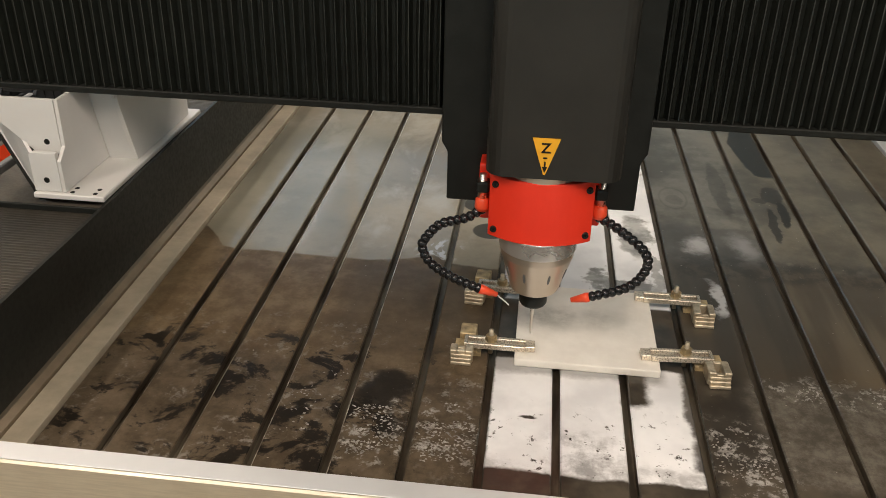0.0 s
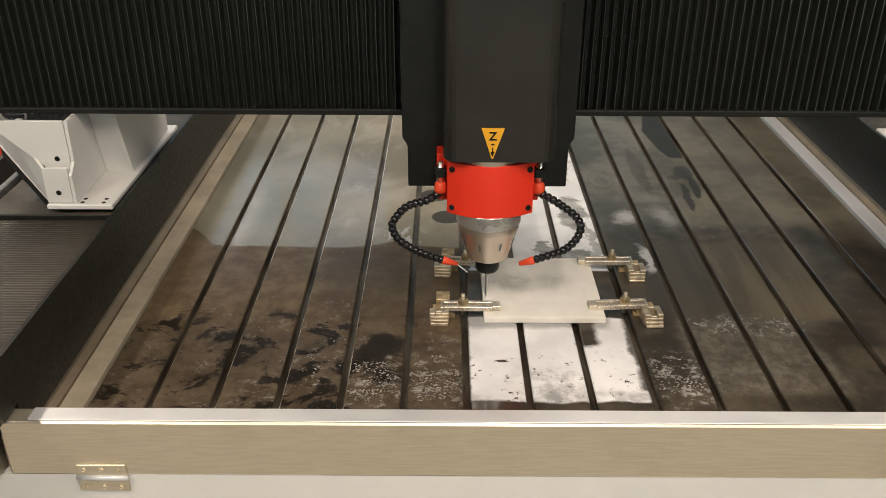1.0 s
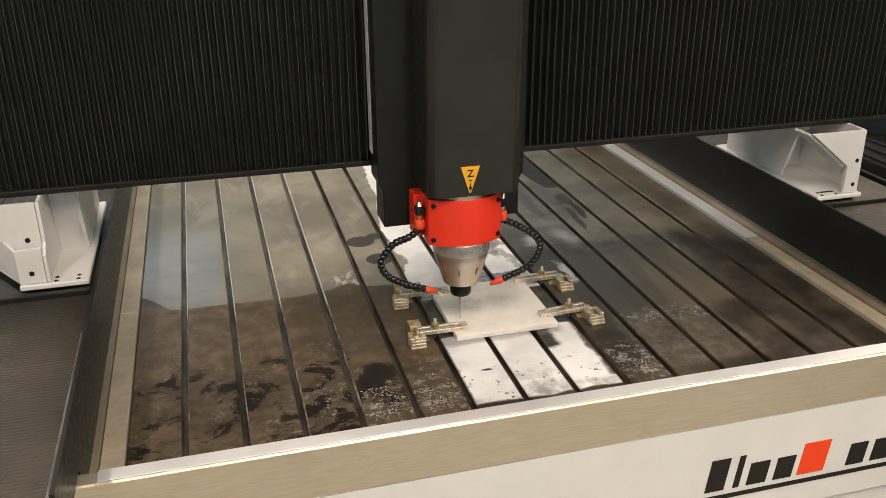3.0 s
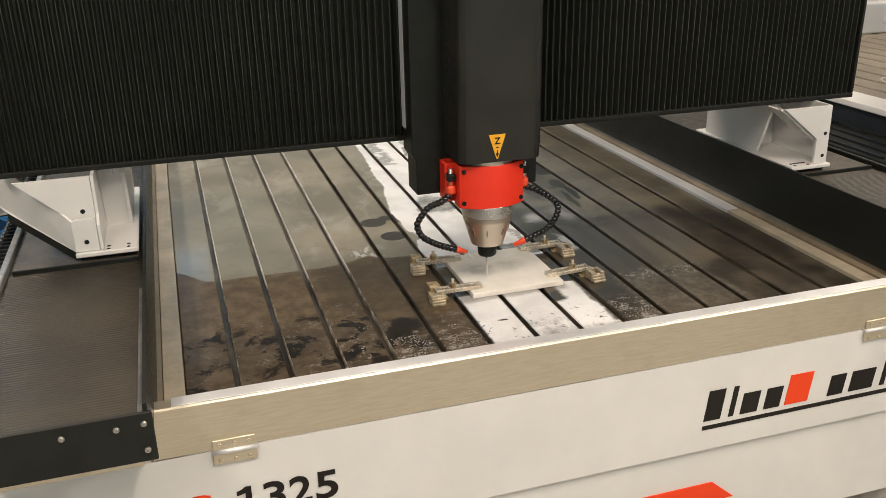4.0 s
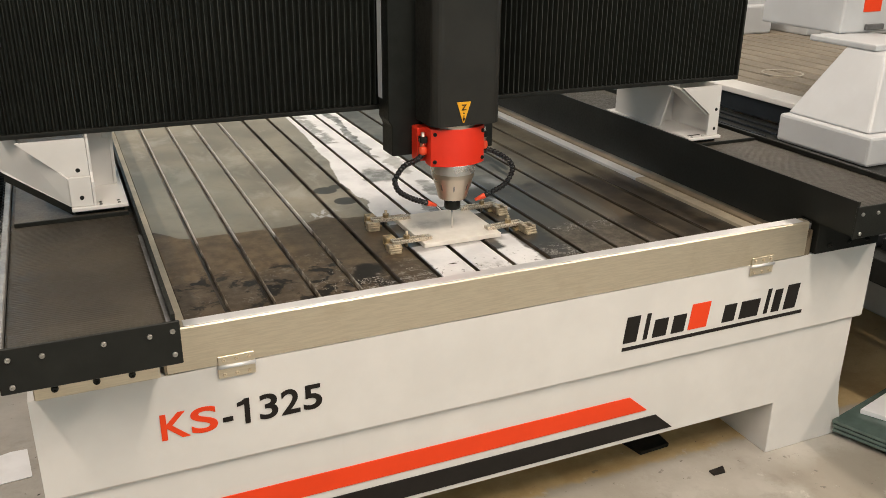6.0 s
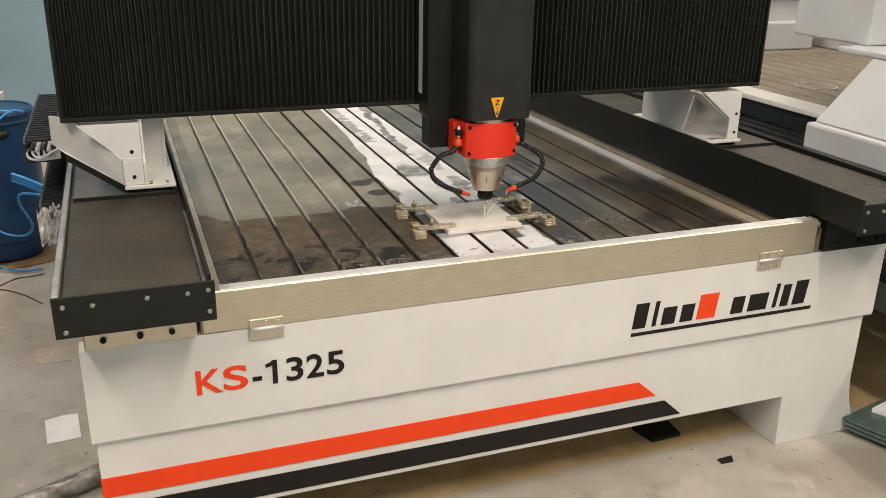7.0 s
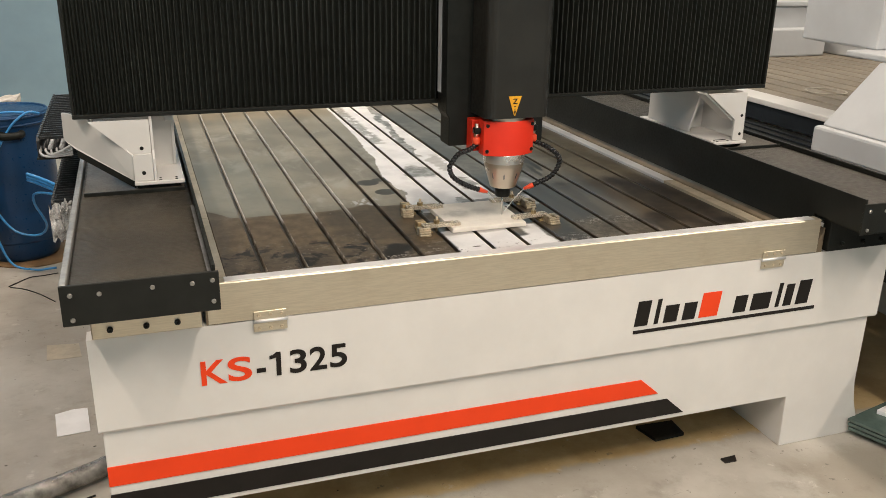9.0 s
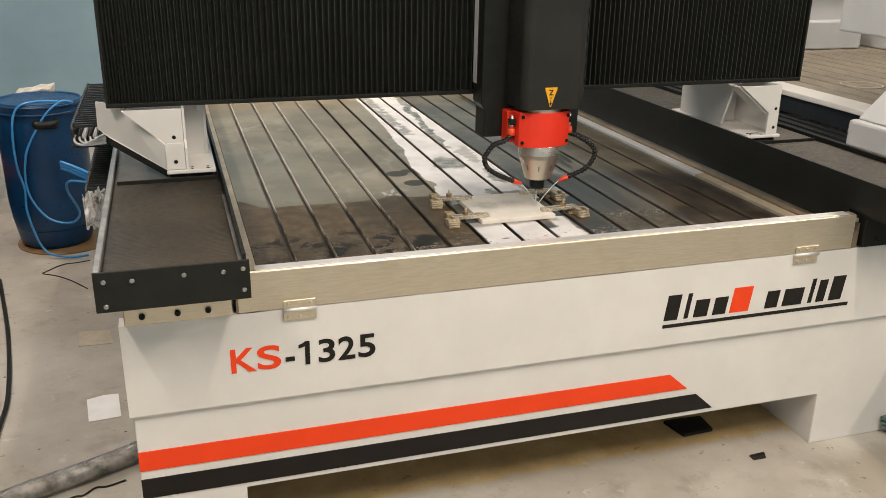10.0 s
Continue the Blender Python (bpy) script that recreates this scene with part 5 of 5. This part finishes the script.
def pedestal():
    p = empty("gantry_pedestal", 1.70, 0.5, 0.0, "white tapered gantry pedestal of the second machine", "pedestal")
    part("base", box(0.0, 0.195, 0.0, 0.45, 0.7005, 0.812, 0.012), WHITE_COOL, p)
    bm = bmesh.new()
    lo = [(0.03, 0.04, 0.8125), (0.5, 0.04, 0.8125), (0.5, 0.44, 0.8125), (0.03, 0.44, 0.8125)]
    hi = [(0.20, 0.17, 1.075), (0.46, 0.17, 1.075), (0.46, 0.36, 1.075), (0.20, 0.36, 1.075)]
    a, b = [bm.verts.new(v) for v in lo], [bm.verts.new(v) for v in hi]
    faces = [bm.faces.new(a[::-1]), bm.faces.new(b)] + [bm.faces.new((a[i], a[(i + 1) % 4], b[(i + 1) % 4], b[i])) for i in range(4)]
    bmesh.ops.bevel(bm, geom=list({e for f in faces for e in f.edges}), offset=0.01, segments=2, profile=0.5, affect="EDGES")
    part("taper", bm, WHITE_COOL, p)
    part("arm", box(0.20, 0.5, 0.22, 0.55, 1.0755, 1.10, 0.006), WHITE_COOL, p)
    part("head", box(0.31, 0.9, 0.5, 0.95, 1.1005, 1.9, 0.01), WHITE_COOL, p)
    part("badge", box(0.42, 0.515, 0.4965, 0.5005, 1.185, 1.235), RED_PAINT, p, "red square badge")
    part("handle", box(0.44, 0.54, 0.485, 0.4995, 1.112, 1.135, 0.003, 1), GREY_RAIL, p, "grey latch")


pedestal()

# white housings far off beside the blue wall: a body, a thin ledge on top and a lower step in front
for (x0, x1, y0, y1, z1) in ((2.9, 3.5, 3.0, 3.5, 1.15), (3.6, 4.3, 2.7, 3.3, 1.25), (2.42, 2.85, 3.1, 3.5, 1.075)):
    h = empty("machine_housing", (x0 + x1) / 2, y0, 0.8005, "white painted machine housing standing on the slatted table", "housing", "white housings")
    w, d, tall = (x1 - x0) / 2, y1 - y0, z1 - 0.8005
    part("body", box(-w, w, 0, d, 0, tall - 0.03, 0.012), WHITE_COOL, h)
    part("ledge", box(-w - 0.02, w + 0.02, -0.03, d, tall - 0.0295, tall, 0.006), WHITE_COOL, h)
    part("step", box(-w * 0.7, w - 0.02, -0.10, -0.0005, 0, tall * 0.52, 0.012), WHITE_COOL, h)
# third machine beyond the barrel side
third = empty("third_machine", label="another machine with pale slatted table and red striped side", category="machine")
part("frame", box(-4.2, -1.985, -1.2, 3.75, 0.0, 0.612, 0.008), NAVY, third)
part("table_edge", box(-2.03, -1.98, -1.2, 3.75, 0.6125, 0.646, 0.004), SLAT_WOOD, third)
part("side_line", box(-1.9845, -1.981, -1.2, 3.75, 0.336, 0.352), PALE_RAIL, third)
part("side_stripe", box(-1.9845, -1.981, -1.2, 3.75, 0.284, 0.3355), RED_PAINT, third, "orange-red stripe")
part("side_line", box(-1.9845, -1.981, -1.2, 3.75, 0.268, 0.2835), PALE_RAIL, third)
part("side_band", box(-1.9845, -1.981, -1.2, 3.75, 0.17, 0.2675), BLACK_VINYL, third)
slat3 = mesh_of(box(-0.125, 0, -1.2, 3.75, 0.6125, 0.642, 0.004, 1), "slat")
slat3.materials.append(PALE_BOARD)
for k in range(16):
    ob = new("slat", slat3)
    ob.location = (-2.035 - 0.135 * k, 0, 0)
    ob.parent = third
bottle = empty("green_bottle", -2.045, 2.35, 0.6425, "green plastic bottle standing on the slatted table", "bottle")
ribs = [(0.0, 0.0), (0.040, 0.0), (0.044, 0.006)]
for k in range(7):
    z = 0.012 + k * 0.022
    ribs += [(0.045, z), (0.045, z + 0.014), (0.042, z + 0.018)]
ribs += [(0.044, 0.175), (0.036, 0.205), (0.018, 0.232), (0.016, 0.246), (0.0, 0.246)]
part("flask", lathe([(q * 0.95, z * 0.86) for q, z in ribs], 28), GREEN, bottle, "", True)
part("cap", lathe([(0.0, 0.2125), (0.018, 0.2125), (0.018, 0.231), (0.0, 0.232)], 20), GREEN, bottle, "", True)

# glass panel with a white part, leaning on the floor beside the leg
pane = empty("glass_stack", 1.30, -0.02, 0, "stack of green-edged glass sheets lying on the floor", "glass")
for k in range(3):
    part("sheet", prism([(-0.13, 0.02 + 0.004 * k), (0.35, 0.14), (0.55, -0.1), (-0.02, -0.26)], 0.02 + 0.014 * k, 0.03 + 0.014 * k, "z", 0.001), GLASS_GREEN, pane)
part("support", prism([(-0.06, 0.0), (0.3, 0.1), (0.4, -0.1), (0.0, -0.2)], 0.0005, 0.0195, "z"), GREY_RAIL, pane)
part("white_tile", prism([(-0.02, 0.02), (0.25, 0.09), (0.35, -0.05), (0.05, -0.1)], 0.0585, 0.075, "z", 0.002), PAPER, pane, "white tile")

# ---- bed: separate slabs with open slots between them ----
bed = part("bed", box(-0.757, 0.866, 0.012, YB - 0.06, 0.6555, 0.668), SLOT, machine, "worn metal bed with lengthwise slots, wet and stained white")
edges = [-0.757] + [SLOT0 + PITCH * k for k in range(14)] + [0.866]
for a, b in zip(edges, edges[1:]):
    half = 0.0062
    part("bed_slab", box(a + (half if a > -0.75 else 0.001), b - (half if b < 0.86 else 0.001), 0.014, YB - 0.062, 0.6684, BZ, 0.0022, 1), BED_FILM if b < -0.1 else BED_SLURRY if b < 0.22 else BED_PUDDLE, bed)
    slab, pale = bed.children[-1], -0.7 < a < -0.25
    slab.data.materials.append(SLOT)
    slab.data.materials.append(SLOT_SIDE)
    # left-facing slab sides get the pale material for light they catch, others stay dark
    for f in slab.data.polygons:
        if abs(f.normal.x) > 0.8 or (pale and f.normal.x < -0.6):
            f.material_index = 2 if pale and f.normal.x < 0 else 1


def chips(name, zones, count, size, rise, material):
    """Many small curled chips lying loose in the given stretches: (x0, x1, y0, y1, z, share)."""
    rng = random.Random(7)
    verts, faces = [], []
    for x0, x1, y0, y1, z, share in zones:
        for _ in range(int(count * share)):
            x, y = rng.uniform(x0, x1), rng.uniform(y0, y1)
            if noise.noise((x * 16, y * 16, 3.0)) < -0.02:
                continue
            a, r, up = rng.uniform(0, 2 * math.pi), size * rng.uniform(0.45, 1.25), rise * rng.uniform(0.2, 1.0)
            base = len(verts)
            corners = [(r * rng.uniform(0.35, 1.7), a + 2 * math.pi * q / 5 + rng.uniform(-0.3, 0.3)) for q in range(5)]
            verts += [(x + c * math.cos(g), y + 0.6 * c * math.sin(g), z + up * max(0.0, math.cos(g - a * 3))) for c, g in corners]
            verts += [(x, y, z + up * 0.7 + 0.0007)]
            faces += [(base + q, base + (q + 1) % 5, base + 5) for q in range(5)]
    me = bpy.data.meshes.new(name)
    me.from_pydata(verts, [], faces)
    me.materials.append(material)
    return new(name, me)


CHALK = plain("chalky_flake", (0.30, 0.285, 0.26), 0.6, 0.0, 0.5, 30, 0.2)
CRUMB = plain("dark_crumb", (0.07, 0.06, 0.05), 0.7, 0.0, 0.5, 20)
tagged(chips("dried_flakes", [(-0.315, -0.228, 0.165, 0.28, BZ + 0.0003, 0.24), (-0.211, -0.119, 0.165, 0.30, BZ + 0.0003, 0.26), (0.225, 0.315, 0.165, 0.30, BZ + 0.0003, 0.15), (-0.42, -0.34, 0.2, 0.42, BZ + 0.0003, 0.07),
                              (0.335, 0.425, 0.385, 0.43, BZ + 0.0003, 0.06), (0.445, 0.53, 0.385, 0.44, BZ + 0.0003, 0.05)], 1500, 0.0021, 0.0022, CHALK),
       "pale curled flakes of dried slurry lying on the wet bed", "flakes", kind="stuff")
tagged(chips("floor_crumbs", [(-1.72, -1.15, 0.4, 2.2, 0.0004, 0.5), (0.2, 1.15, -0.4, 0.1, 0.0004, 0.08), (-0.8, 0.9, 0.1, 0.6, 0.0004, 0.08)], 200, 0.0042, 0.003, CRUMB),
       "small dark crumbs scattered on the concrete floor", "crumbs", kind="stuff")


def motions():
    rows = [(0.0, -0.049), (0.5, -0.060), (1.0, -0.066), (1.5, -0.063), (2.0, -0.058), (2.5, -0.054), (3.2, -0.036), (3.8, -0.015), (4.5, 0.000), (5.0, 0.011), (5.5, 0.027),
            (6.2, 0.050), (7.0, 0.073), (7.5, 0.085), (8.0, 0.093), (8.5, 0.103), (9.0, 0.115), (9.5, 0.124), (10.0, 0.131)]
    walk(carriage, [(t, pose(x, 0, 0)) for t, x in rows])
    # the coolant: short spurts from one nozzle first, then a steady jet from both
    for k, (ob, shut, flowing) in enumerate(LEFT_JET):
        out = 8.3 + 0.12 * k
        walk(ob, [(0.0, flowing), (10.0, flowing)] if k < 3 else [(0.0, shut), (out, shut), (out + 0.15, flowing), (10.0, flowing)])
    for k, (ob, shut, flowing) in enumerate(RIGHT_JET):
        out = 6.4 + 0.12 * (7 - k)
        walk(ob, [(0.0, shut), (out, shut), (out + 0.15, flowing), (10.0, flowing)])


motions()
